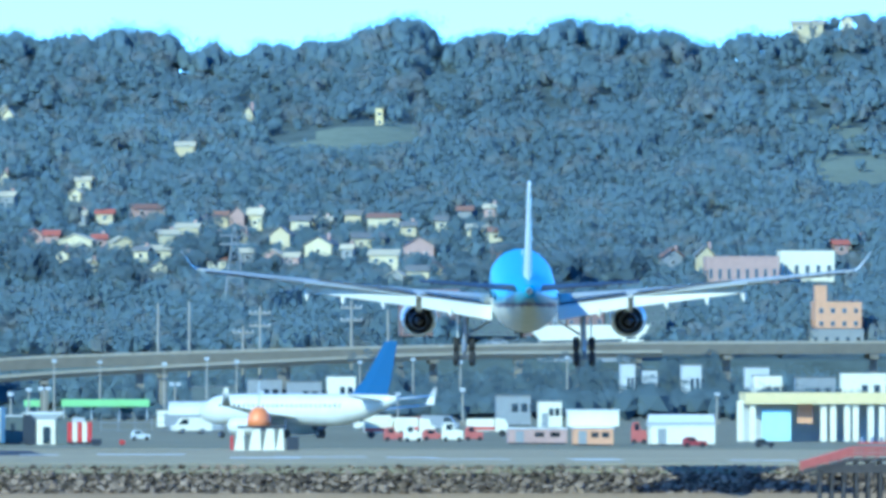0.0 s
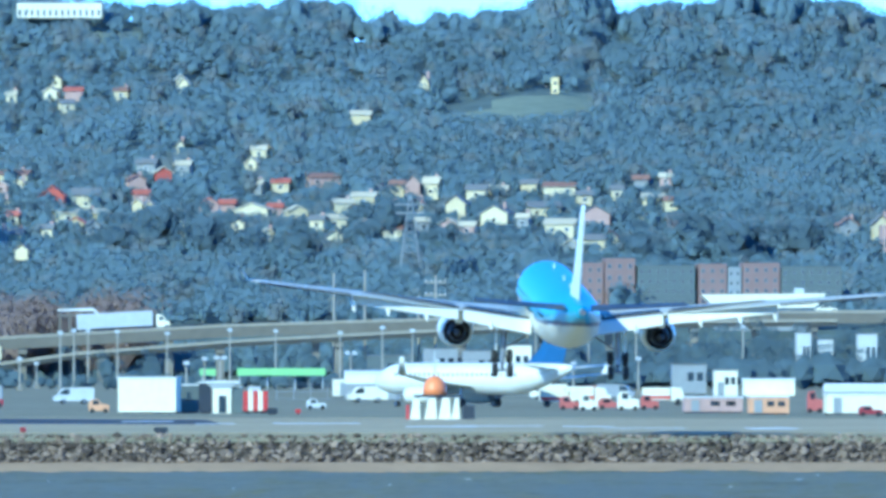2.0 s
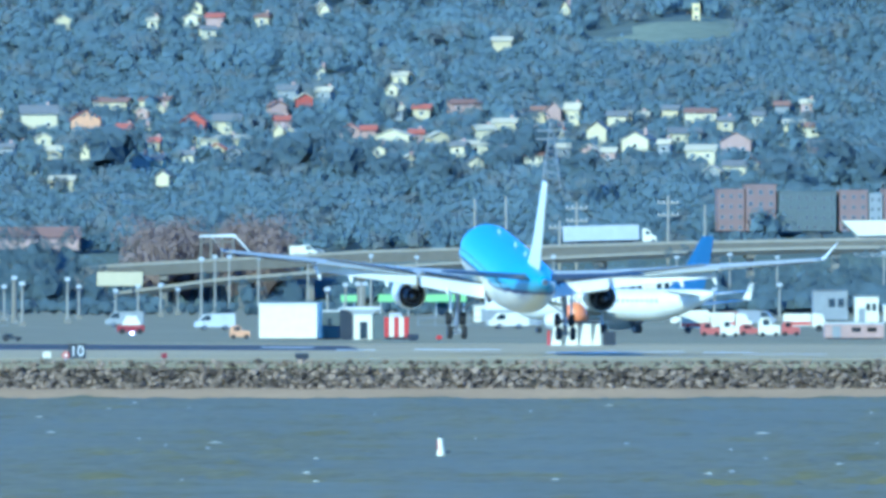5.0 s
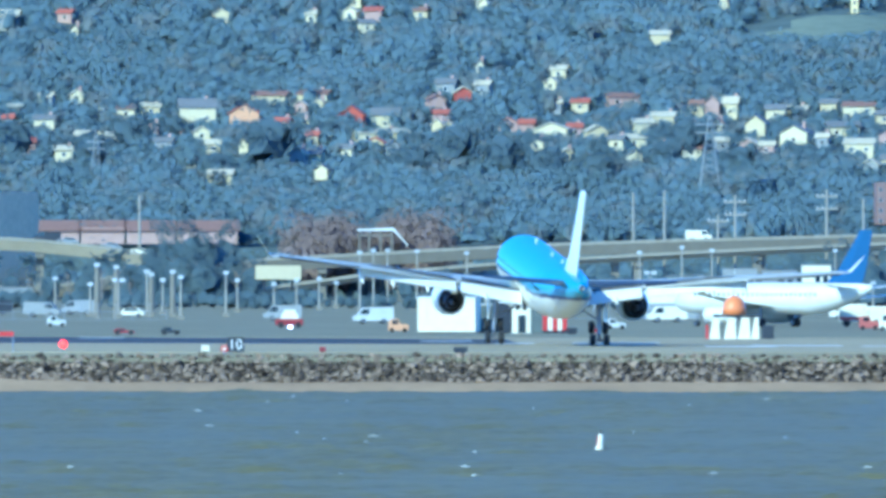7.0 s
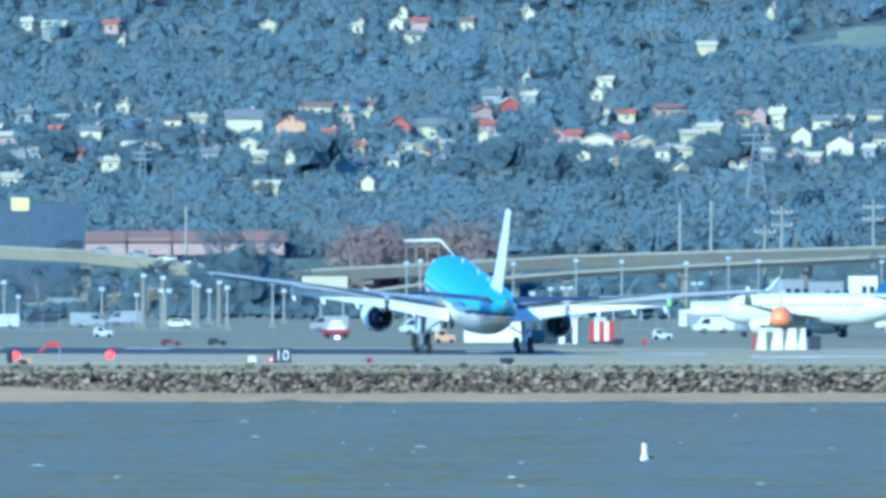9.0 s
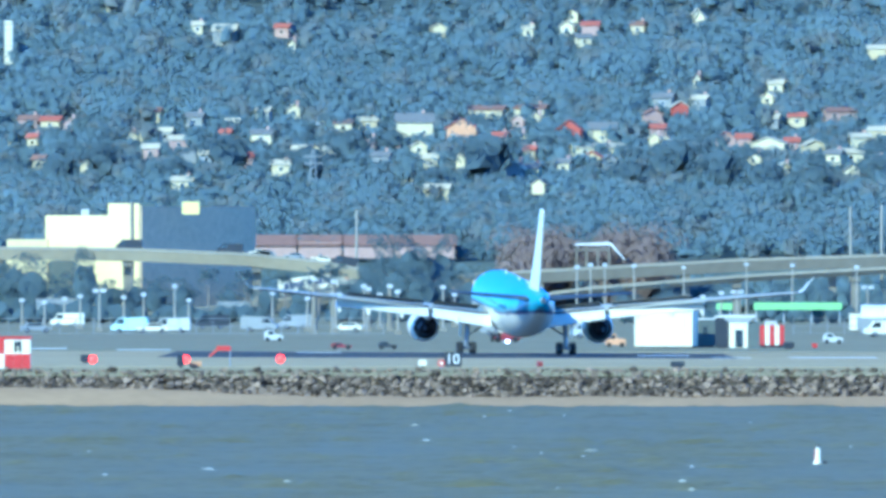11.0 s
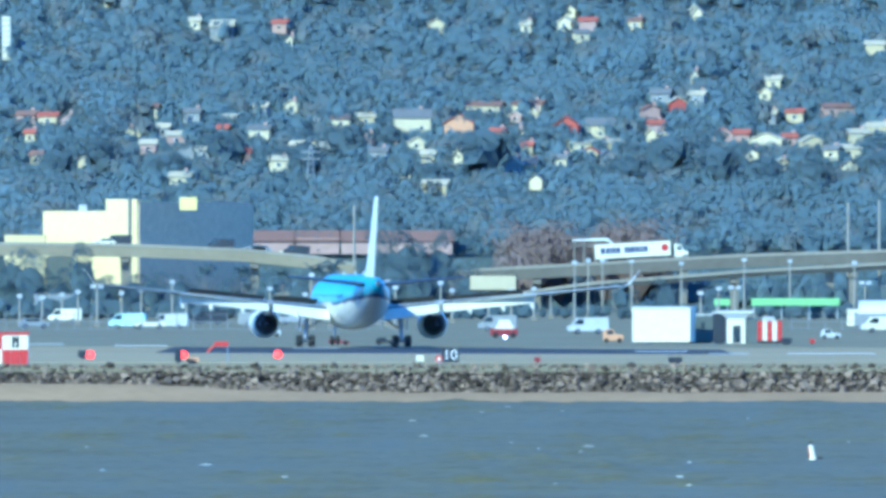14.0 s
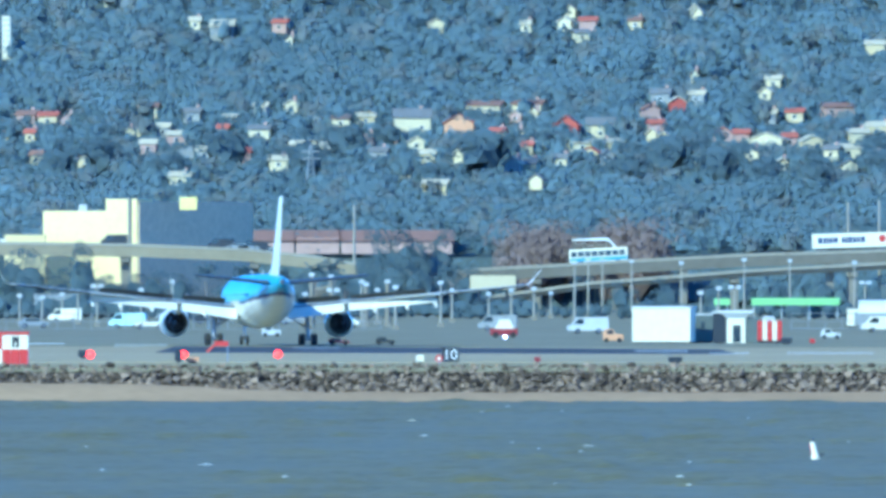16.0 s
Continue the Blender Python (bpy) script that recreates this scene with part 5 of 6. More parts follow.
def tug(u, d, paint, label, L=2.6, H=1.1):
    t = thing("tug", on_ground(u, d), label, "vehicle")
    part("body", loft([[(x, y, z) for x, z in ((-L / 2, 0.25), (L / 2, 0.25), (L / 2, H * 0.6), (L * 0.1, H * 0.65), (0, H), (-L * 0.35, H), (-L / 2, H * 0.75))] for y in (0, 1.5)]), M[paint], t)
    part("windscreen", boxes((-L * 0.3, 0, -0.02, 0.02, H * 0.62, H * 0.92)), M["glass"], t)
    for x in (-L * 0.32, L * 0.32):
        for y in (0.05, 1.45):
            part("wheel", rod(bmesh.new(), (x, y - 0.1, 0.28), (x, y + 0.1, 0.28), 0.28, n=14), M["tyre"], t)


tug(2451, 1900, "red_dark", "dark red flatbed tractor on the apron", 2.7, 1.2)
tug(2575, 1900, "paint_dark", "dark baggage tractor on the apron", 2.2, 1.0)
# red tractors take the dulled red, so haze is in their colour
for u, d, paint, lab, L, H in ((1918, 2060, "red_faded_hazed", "red baggage tractor beside the parked airliner", 2.4, 1.7), (1952, 2040, "wall_white", "white baggage tractor on the apron", 2.2, 2.0), (1990, 2080, "red_faded_hazed", "red belt loader on the apron", 3.0, 1.4), (2022, 2050, "wall_white", "white lavatory truck on the apron", 2.6, 2.3),
                              (2060, 2070, "red_faded_hazed", "red baggage tractor on the apron", 2.2, 1.8), (1470, 2080, "wall_pale", "pale baggage tractor on the apron", 2.4, 1.3), (2352, 1990, "red_faded_hazed", "red service tractor beside the white hall", 1.8, 2.6), (480, 2150, "wall_pale", "pale grey tug on the far taxiway", 2.4, 1.4)):
    tug(u, d, paint, lab, L, H)
tug(600, 1930, "red_dark", "dark red tug beside the runway", 2.4, 0.8)
tug(682, 1930, "paint_dark", "dark tug beside the runway", 2.2, 0.9)
tug(1085, 1990, "wall_orange", "orange-tan tug near the white cabin", 2.4, 1.6)
for u, d, paint, lab, van in ((1040, 2250, "wall_pale", "pale grey service van on the apron", True), (880, 2350, "wall_grey", "dull grey service van on the apron", True), (115, 2700, "wall_white", "white van parked at the airfield edge", True),
                              (225, 2450, "panel_cyan", "pale green-white van parked at the fence", True), (265, 2430, "wall_white", "white car parked at the airfield edge", False), (300, 2440, "wall_pale", "pale grey van parked at the airfield edge", True), (455, 2500, "wall_grey", "dull grey van parked at the airfield edge", True),
                              (1560, 2300, "wall_white", "white service van on the apron", True), (1900, 2250, "wall_white", "white service van on the apron", True), (1930, 2300, "red", "red service van on the apron", True), (1880, 2400, "wall_white", "white service truck on the apron", True),
                              (1965, 2350, "wall_white", "white service car on the apron", False), (2000, 2400, "paint_grey", "grey service van on the apron", True), (370, 2600, "paint_dark", "dark van parked at the airfield edge", True), (520, 2600, "paint_grey", "grey van parked at the airfield edge", True), (60, 2450, "paint_grey", "grey car parked at the airfield edge", False), (610, 2480, "wall_white", "white car parked at the airfield edge", False),
                              (2555, 2900, "wall_white", "white van parked at the airfield edge", True), (2590, 2900, "wall_white", "white van parked at the airfield edge", True), (2640, 2900, "paint_grey", "grey van parked at the airfield edge", True), (2690, 2900, "wall_white", "white van parked at the airfield edge", True)):
    c = car(paint, lab, van)
    c.matrix_basis = pose(*on_ground(u, d), 0, 0, rng.choice((0, 180)) + rng.uniform(-12, 12))
for u0, u1, v0, d, mat in ((2555, 2605, 485, 3050, "wall_white"), (2630, 2700, 488, 3000, "wall_grey"), (2710, 2790, 480, 3050, "wall_white"), (1660, 1720, 492, 3150, "wall_grey"), (1800, 1850, 486, 3150, "wall_white"), (1730, 1790, 496, 3100, "wall_grey"), (60, 130, 520, 3050, "wall_grey"), (380, 440, 525, 3000, "wall_grey"), (2100, 2160, 520, 2600, "wall_grey"), (2175, 2215, 530, 2500, "wall_white"), (1560, 1640, 505, 3200, "wall_teal"), (1500, 1600, 545, 2500, "wall_white"), (2320, 2345, 464, 3235, "wall_pale"), (2358, 2384, 476, 3235, "wall_pale"), (2428, 2462, 466, 3240, "wall_pale"), (2540, 2582, 470, 3240, "wall_pale")):
    cabin(u0, u1, v0, d, mat, "low flat-roofed airport service building", 6, "service_building", "building", windows=3, doors=1, roof="roof_grey")


def perimeter_fence(u0, u1, d, label):
    x0, x1 = place(u0, 0, d).x, place(u1, 0, d).x
    f = thing("perimeter_fence", (x0, d, GROUND - 0.02), label, "fence")
    n = int((x1 - x0) / 2.4)
    for i in range(n + 1):
        part("post", rod(bmesh.new(), (i * 2.4, 0, 0), (i * 2.4, 0, 2.3), 0.06, n=6), M["mast"], f)
    for z in (0.15, 1.2, 2.25):
        part("rail", rod(bmesh.new(), (0, 0, z), (n * 2.4, 0, z), 0.035, n=6), M["mast"], f)


perimeter_fence(-140, 700, 2380, "pale steel post-and-rail fence along the far side of the runway")
perimeter_fence(1400, 1585, 2390, "short pale steel post-and-rail fence on the apron")


def tanker(u, v0, d):
    k = d / FOCAL
    t = thing("stair_truck", on_ground(u, d), "white service truck with red trim on the apron", "truck")
    H = EYE + d * (HORIZON - v0) / FOCAL - GROUND
    part("body", boxes((-2.4, 1.2, 0, 2.2, 0.7, H), bevel=0.08), M["wall_white"], t)
    part("cab", loft([[(x, y, z) for x, z in ((1.3, 0.6), (3.0, 0.6), (3.0, 1.4), (2.6, 2.3), (1.3, 2.4))] for y in (0.1, 2.1)]), M["wall_white"], t)
    part("stripe", boxes((-2.42, 1.22, -0.02, 0.02, 0.9, 1.25)), M["red"], t, "red side stripe")
    for x in (-1.6, 2.2):
        part("wheel", rod(bmesh.new(), (x, 0, 0.45), (x, 0.3, 0.45), 0.45, n=14), M["tyre"], t)


for u, v0, d in ((1900, 566, 2150), (1945, 560, 2200), (2080, 562, 2200)):
    tanker(u, v0, d)


def billboard(u0, u1, v0, v1, d):
    k = d / FOCAL
    W = (u1 - u0) * k
    z1, z0 = (EYE + d * (HORIZON - v) / FOCAL - GROUND for v in (v0, v1))
    b = thing("billboard", on_ground((u0 + u1) / 2, d), "pale yellow blank billboard on steel posts", "billboard")
    part("panel", boxes((-W / 2, W / 2, 0, 0.4, z0, z1), bevel=0.03), M["sign_cream"], b)
    part("frame", boxes((-W / 2 - 0.15, W / 2 + 0.15, 0.41, 0.6, z0 - 0.2, z1 + 0.1)), M["dark"], b)
    for x in (-W * 0.3, W * 0.3):
        part("post", rod(bmesh.new(), (x, 0.8, 0), (x, 0.8, z1), 0.25), M["dark"], b)


billboard(832, 913, 488, 513, 3200)


# ---------------------------------------------------------------- runway signs and lights
def text_mesh(body, size, depth):
    cu = bpy.data.curves.new("digits", "FONT")
    cu.body, cu.size, cu.extrude, cu.align_x, cu.align_y = body, size, depth, "CENTER", "CENTER"
    ob = bpy.data.objects.new("digits", cu)
    me = bpy.data.meshes.new_from_object(ob)
    bpy.data.objects.remove(ob)
    return me


def distance_sign(u, d):
    s = thing("distance_sign", on_ground(u, d), "black runway distance sign with white 10", "sign")
    part("panel", boxes((-0.82, 0.82, 0, 0.22, 0.1, 1.5), bevel=0.03), M["paint_dark"], s)
    for x in (-0.45, 0.45):
        part("leg", boxes((x - 0.05, x + 0.05, 0.06, 0.16, 0, 0.14)), M["metal"], s)
    me = text_mesh("10", 1.35, 0.012)
    me.materials.append(M["line"])
    t = new("digits", me)
    t.parent = s
    t.matrix_basis = pose(0, -0.015, 0.77, 90, 0, 0)
    tagged(t, "white painted digits")


distance_sign(797, 1572)


def red_light(u, v, d):
    z = EYE + d * (HORIZON - v) / FOCAL - GROUND
    r = thing("runway_light", on_ground(u, d), "glowing red runway edge light on a short post", "light", "red runway lights")
    part("post", rod(bmesh.new(), (0, 0.1, 0), (0, 0.1, z - 0.3), 0.07), M["metal"], r)
    part("housing", rod(bmesh.new(), (0, -0.02, z), (0, 0.45, z), 0.43, 0.3, 20), M["paint_dark"], r)
    part("lens", loft([ring(y, w, w, z, 20) for y, w in ((-0.02, 0.4), (-0.12, 0.3), (-0.17, 0.1))]), M["lamp_red"], r, "glowing red lens", True)


for u, v in ((160, 628), (325, 628), (492, 627)):
    red_light(u, v, 1640)
cabin(139, 155, 620, 1650, "paint_dark", "dark electrical cabinet beside a light", 0.6, "cabinet", "cabinet", windows=0, doors=0, roof=None)
cabin(310, 321, 618, 1570, "paint_dark", "dark electrical cabinet on the grass", 0.6, "cabinet", "cabinet", windows=0, doors=0, roof=None)
cabin(329, 352, 632, 1572, "wall_orange", "orange-tan junction box on the grass", 0.6, "cabinet", "cabinet", windows=0, doors=0, roof=None)
cabin(737, 750, 629, 1572, "wall_white", "small white junction box on the grass", 0.4, "cabinet", "cabinet", windows=0, doors=0, roof=None)
cabin(1183, 1207, 632, 1565, "paint_dark", "dark grey equipment box by the seawall", 0.9, "cabinet", "cabinet", windows=0, doors=0, roof=None)
cabin(946, 956, 632, 1570, "red_dark", "small dark red marker box", 0.4, "marker_box", "box", windows=0, doors=0, roof=None)


def low_beacon(u, d):
    b = thing("beacon", on_ground(u, d), "small red and white beacon beside the sign", "beacon")
    part("stand", rod(bmesh.new(), (0, 0, 0), (0, 0, 0.35), 0.12), M["metal"], b)
    part("disc", loft([ring(y, r, r, 0.5, 18) for y, r in ((-0.1, 0.34), (0.1, 0.34))]), M["red"], b)
    part("face", loft([ring(y, r, r, 0.5, 18) for y, r in ((-0.13, 0.17), (-0.09, 0.17))]), M["wall_white"], b, "white centre")


low_beacon(777, 1560)


def lamp_truck(u, v, d):
    """A low red truck with a white cab, its headlamp turned to the bay."""
    z = EYE + d * (HORIZON - v) / FOCAL - GROUND
    r = thing("service_truck", on_ground(u, d), "red service truck with white cab and bright headlamp", "truck")
    part("chassis", boxes((-1.9, 1.6, 0.2, 2.2, 0.35, 1.15), bevel=0.06), M["red_dark"], r, "dark red body")
    part("cab", loft([[(x, y, zz) for x, zz in ((-1.3, 1.15), (1.1, 1.15), (0.55, 2.3), (-0.7, 2.3))] for y in (0.4, 2.0)]), M["wall_white"], r, "white cab")
    part("headlamp", loft([ring(y, w, w, z, 20) for y, w in ((0.36, 0.28), (0.28, 0.2), (0.24, 0.06))]), M["lamp_white"], r, "glowing white headlamp", True)
    for x in (-1.2, 1.0):
        for y in (0.25, 2.0):
            part("wheel", rod(bmesh.new(), (x, y - 0.1, 0.38), (x, y + 0.15, 0.38), 0.38, n=14), M["tyre"], r)


lamp_truck(894, 598, 2120)


def windsock(u0, d):
    """A red arm leaning up from a stand to a flat red vane."""
    k = d / FOCAL
    w = thing("barrier_arm", on_ground(u0 + 36, d), "raised red barrier arm on a thin post", "barrier")
    part("post", rod(bmesh.new(), (0, 0, 0), (0, 0, 1.95), 0.06), M["metal"], w)
    part("vane", boxes((-1.25, 0.1, -0.08, 0.08, 1.5, 1.95), bevel=0.03), M["red"], w)
    part("arm", rod(bmesh.new(), (-1.95, 0, 0.95), (-1.2, 0, 1.62), 0.12), M["red"], w, "slanting red arm")


windsock(367, 1590)


def checker_hut(u1, v0, d):
    k = d / FOCAL
    W = 3.2
    H = EYE + d * (HORIZON - v0) / FOCAL - GROUND
    h = thing("checkered_hut", on_ground(u1 - W / k / 2, d), "red and white checkered equipment hut beside the runway", "hut")
    part("core", boxes((-W / 2 + 0.02, W / 2 - 0.02, 0.02, 2.4, 0, H - 0.25)), M["wall_white"], h)
    part("roof", boxes((-W / 2 - 0.1, W / 2 + 0.1, -0.1, 2.5, H - 0.25, H), bevel=0.03), M["red"], h, "red roof edge")
    for r in range(2):
        for c in range(4):
            x0, z0 = -W / 2 + W * c / 4, (H - 0.25) * r / 2
            if r == 0 or c in (0, 3):
                part("panel", boxes((x0 + 0.01, x0 + W / 4 - 0.01, -0.02, 0.03, z0 + 0.01, z0 + (H - 0.25) / 2 - 0.01)), M["red" if (c + r) % 2 or (r == 0 and c > 1) else "wall_white"], h)
    part("symbol", boxes((0.1, 0.35, -0.03, 0.03, H * 0.52, H * 0.85), (0.3, 0.75, -0.03, 0.03, H * 0.7, H * 0.85), (0.5, 0.75, -0.03, 0.03, H * 0.52, H * 0.72)), M["paint_dark"], h, "dark plain symbol")


checker_hut(50, 588, 1562)


# ---------------------------------------------------------------- pier with approach lights
def pier():
    d = 1470
    k = d / FOCAL
    x0 = place(2641, 0, d).x
    p = thing("pier", (x0, d, 0), "timber approach-light pier with red railings", "pier")
    z_end = EYE + d * (HORIZON - 655) / FOCAL
    z_top = EYE + d * (HORIZON - 632) / FOCAL
    a, L = 90 * k, 60.0
    part("ramp", loft([[(0, y, z_end), (a, y, z_top), (a, y, z_top - 0.3), (0, y, z_end - 0.3)] for y in (0, 3.2)]), M["timber"], p)
    part("deck", boxes((a, L, 0, 3.2, z_top - 0.3, z_top)), M["timber"], p)
    for y in (0.05, 3.1):
        for dz in (0.3, 0.6, 0.88):
            part("rail", rod(rod(bmesh.new(), (0, y, z_end + dz * 0.8), (a, y, z_top + dz), 0.1, n=6), (a, y, z_top + dz), (L, y, z_top + dz), 0.1, n=6), M["red_faded_hazed"], p, "red railing")
        for i in range(34):
            x = i * 1.1
            z = z_end + (z_top - z_end) * min(1, x / a)
            part("baluster", boxes((x - 0.05, x + 0.05, y - 0.05, y + 0.05, z, z + 0.9)), M["red_faded_hazed"], p)
    part("beam", boxes((a * 0.4, L, 0.1, 0.5, z_top - 1.3, z_top - 0.55)), M["timber"], p)
    part("brace", rod(bmesh.new(), (0.5, 0.3, z_end - 0.4), (a + 2, 0.3, z_top - 0.5), 0.16), M["timber"], p)
    for i in range(40):
        x = 1.6 + i * 1.05
        for y in (0.3, 1.7, 3.0):
            zt = z_end + (z_top - z_end) * min(1, x / a) - 0.3
            part("post", rod(bmesh.new(), (x + rng.uniform(-0.1, 0.1), y, -1.5), (x, y, zt), 0.17, 0.15, 8), M["timber"], p)
    for x in (a + 0.5, a + 14):
        lt = part("light_bar", boxes((x, x + 3.4, 1.4, 1.7, z_top + 1.2, z_top + 1.4)), M["red_faded_hazed"], p)
        for j in range(4):
            part("lamp", rod(bmesh.new(), (x + 0.4 + j * 0.85, 1.55, z_top + 1.4), (x + 0.4 + j * 0.85, 1.55, z_top + 1.8), 0.16), M["metal"], lt)


pier()


# ---------------------------------------------------------------- buoy
def buoy():
    b = thing("buoy", (0, 0, 0), "white channel buoy with a red side and dark lantern", "buoy")
    part("float", loft([[(r * math.cos(a), r * math.sin(a), z) for a in [2 * math.pi * i / 20 for i in range(20)]] for z, r in ((-0.5, 0.1), (-0.3, 0.26), (0.05, 0.26), (0.1, 0.2), (0.85, 0.17), (0.9, 0.12))]), M["wall_white"], b, smooth=True)
    part("red_band", loft([[(r * math.cos(a), r * math.sin(a), z) for a in [math.pi * (0.75 + i * 0.05) for i in range(11)]] for z, r in ((0.12, 0.207), (0.82, 0.182))], closed=False, caps=False), M["red"], b, "red side panel", True)
    part("lantern", rod(bmesh.new(), (0, 0, 0.88), (0, 0, 1.12), 0.12, 0.09, 14), M["paint_dark"], b)
    part("fender", boxes((0.1, 0.6, -0.14, 0.14, -0.05, 0.08), bevel=0.03), M["paint_dark"], b)
    return b


BUOY = buoy()


def foam():
    """Small whitecaps scattered on the waves."""
    r = random.Random(11)
    vs, fs = [], []
    for _ in range(40):
        y = r.uniform(870, 1440)
        x = r.uniform(-34, 34) * y / 1000 + r.choice((0, 0, 30))
        w, dp = r.uniform(0.12, 0.3) * r.choice((1, 1, 2, 2.5)), r.uniform(0.12, 0.4)
        o = len(vs)
        z = 0.24
        n = 9
        vs.append((x, y, z + 0.02))
        for i in range(n):
            a = 2 * math.pi * i / n
            q = r.uniform(0.5, 1.1)
            vs.append((x + w * q * math.cos(a), y + dp * q * math.sin(a), z - 0.06 + 0.03 * math.sin(a)))
        fs += [(o, o + 1 + i, o + 1 + (i + 1) % n) for i in range(n)]
    return tagged(pydata("whitecaps", vs, fs, M["foam"]), "small white foam crests on the bay", "foam", kind="stuff")


foam()


# ---------------------------------------------------------------- trees
def unit_blob(fine):
    bm = bmesh.new()
    bmesh.ops.create_icosphere(bm, subdivisions=fine, radius=1)
    v = np.array([x.co[:] for x in bm.verts])
    f = np.array([[x.index for x in y.verts] for y in bm.faces])
    bm.free()
    return v, f


BLOB_V, BLOB_F = unit_blob(1)
CORE_V, CORE_F = unit_blob(2)


class Grove:
    """Gathers the boughs and leaf clumps of many crowns."""

    def __init__(self):
        self.v, self.f, self.n = [], [], 0

    def add(self, v, f):
        self.v.append(v)
        self.f.append(f + self.n)
        self.n += len(v)

    def canopy(self, r, at, w, h, kind="round", leaves=200, leaf=0.55, heads=8, tight=1.0):
        """A crown: a small lumpy heart under a thick shell of leaf clumps, gathered into a few heads."""
        c = r.normal(size=(heads, 3)).clip(-1.8, 1.8) * np.array([0.2 * w, 0.2 * w, 0.16 * h]) * (2 - tight) + np.array([0, 0, 0.56 * h])
        c[0] = (0, 0, 0.62 * h)
        wide = (0.30 if kind == "tall" else 0.36) * w * tight
        v, f = (CORE_V, CORE_F) if leaves > 400 else (BLOB_V, BLOB_F)
        lump = 1 + 0.14 * r.normal(size=(len(v), 1)).clip(-1.5, 1.5)
        self.add(v * lump * np.array([0.3 * w, 0.3 * w, 0.38 * h]) + np.array([0, 0, 0.42 * h]) + at, f)
        pick = r.randint(0, heads, leaves)
        away = r.normal(size=(leaves, 3))
        away /= np.linalg.norm(away, axis=1)[:, None]
        away[:, 2] = np.abs(away[:, 2]) * 1.15 - 0.15
        mid = c[pick] + away * np.array([wide, wide, 0.27 * h * tight]) * r.uniform(0.86, 1.06, (leaves, 1))
        a = r.normal(size=(leaves, 3, 3)) * leaf * np.array([0.62, 0.62, 0.8])
        a -= 0.8 * (a * away[:, None]).sum(2)[..., None] * away[:, None]
        self.add((at + mid[:, None] + a).reshape(-1, 3), np.arange(3 * leaves).reshape(-1, 3))

    def done(self, name, mat, parent=None, label=""):
        return pydata(name, np.concatenate(self.v), np.concatenate(self.f), mat, parent, label)


def clear_of(u, v0, v1, half, d):
    """Whether a tree there would hide nothing that should be seen."""
    return not any(d < dd - 2 and u + half > a and u - half < b and v1 > p and v0 < q for a, b, p, q, dd in TAKEN)


def far_woods():
    r = np.random.RandomState(3)
    grove, dry, tv, tf = Grove(), Grove(), [], []
    placed = 0
    d = 3585.0
    while d < 4850:
        k = d / FOCAL
        u = -140 + r.uniform(0, 40)
        while u < 2990:
            uu, dd = u + r.uniform(-22, 22), d + r.uniform(-12, 12)
            dd = min(max(dd, 3575), 4846)
            v = hill_v(uu, dd)
            clump = noise.noise((uu / 150, dd / 90, 7))
            h = 4.2 + 1.2 * r.uniform() + 4.5 * clump
            h = max(h, 2.6)
            if dd > 4800:
                h = max(1.6, (v - between(SKYLINE, uu)) * k * r.uniform(0.92, 1.22))
            w = h * r.uniform(0.85, 1.25) if dd < 4800 else max(3.0, 0.75 * h)
            half = 0.42 * w / k
            ok = clear_of(uu, v - h / k, v, half, dd)
            if not ok:
                h, w = h * 0.38, w * 0.5
                half = 0.42 * w / k
                ok = clear_of(uu, v - h / k, v, half, dd)
            if ok and h > 1.2 and not (is_grass(uu, v) and r.uniform() < 0.85):
                p = place(uu, v, dd)
                (dry if noise.noise((uu / 90, dd / 60, 21)) + 0.35 * r.normal() > 0.42 else grove).canopy(r, np.array([p.x, p.y, p.z]), w, h, "tall" if r.uniform() < 0.5 else "round", (125 if h > 2 else 60) if dd < 4800 else 150, 0.66 if dd < 4800 else 0.5)
                placed += 1
                if r.uniform() < 0.25:
                    o = len(tv)
                    x, y, z = p
                    rr = 0.16 + 0.02 * h
                    tv += [(x - rr, y, z - 1), (x + rr, y, z - 1), (x + rr * 0.4, y, z + h * 0.8), (x - rr * 0.4, y, z + h * 0.8), (x, y - rr, z - 1), (x, y - rr * 0.4, z + h * 0.8)]
                    tf += [(o, o + 4, o + 5, o + 3), (o + 4, o + 1, o + 2, o + 5), (o + 1, o, o + 3, o + 2)]
            u += r.uniform(18, 36) if d < 4790 else r.uniform(10, 20)
        d += 12.5
    for dd in (3500, 3518, 3536):
        u = -160.0
        while u < 2990:
            h = r.uniform(6.0, 9.6)
            w = h * r.uniform(0.7, 1.1)
            if not 70 < u < 450 and clear_of(u, 475, 520, 0.3 * w * FOCAL / dd, dd):
                grove.canopy(r, np.array([place(u, 0, dd).x, dd, GROUND]), w, h, "round", 220, 0.5)
            u += r.uniform(22, 44)
    woods = tagged(grove.done("far_woods", M["foliage_hazed"]), "dense eucalyptus woods covering the hillside, blue-green with painted haze", "woods", kind="stuff")
    dry.done("dry_woods", M["foliage_dry_hazed"], woods, "brownish thinner trees, blued with painted haze")
    pydata("trunks", tv, tf, M["bark"], woods, "pale bare trunks")
    return placed


far_woods()


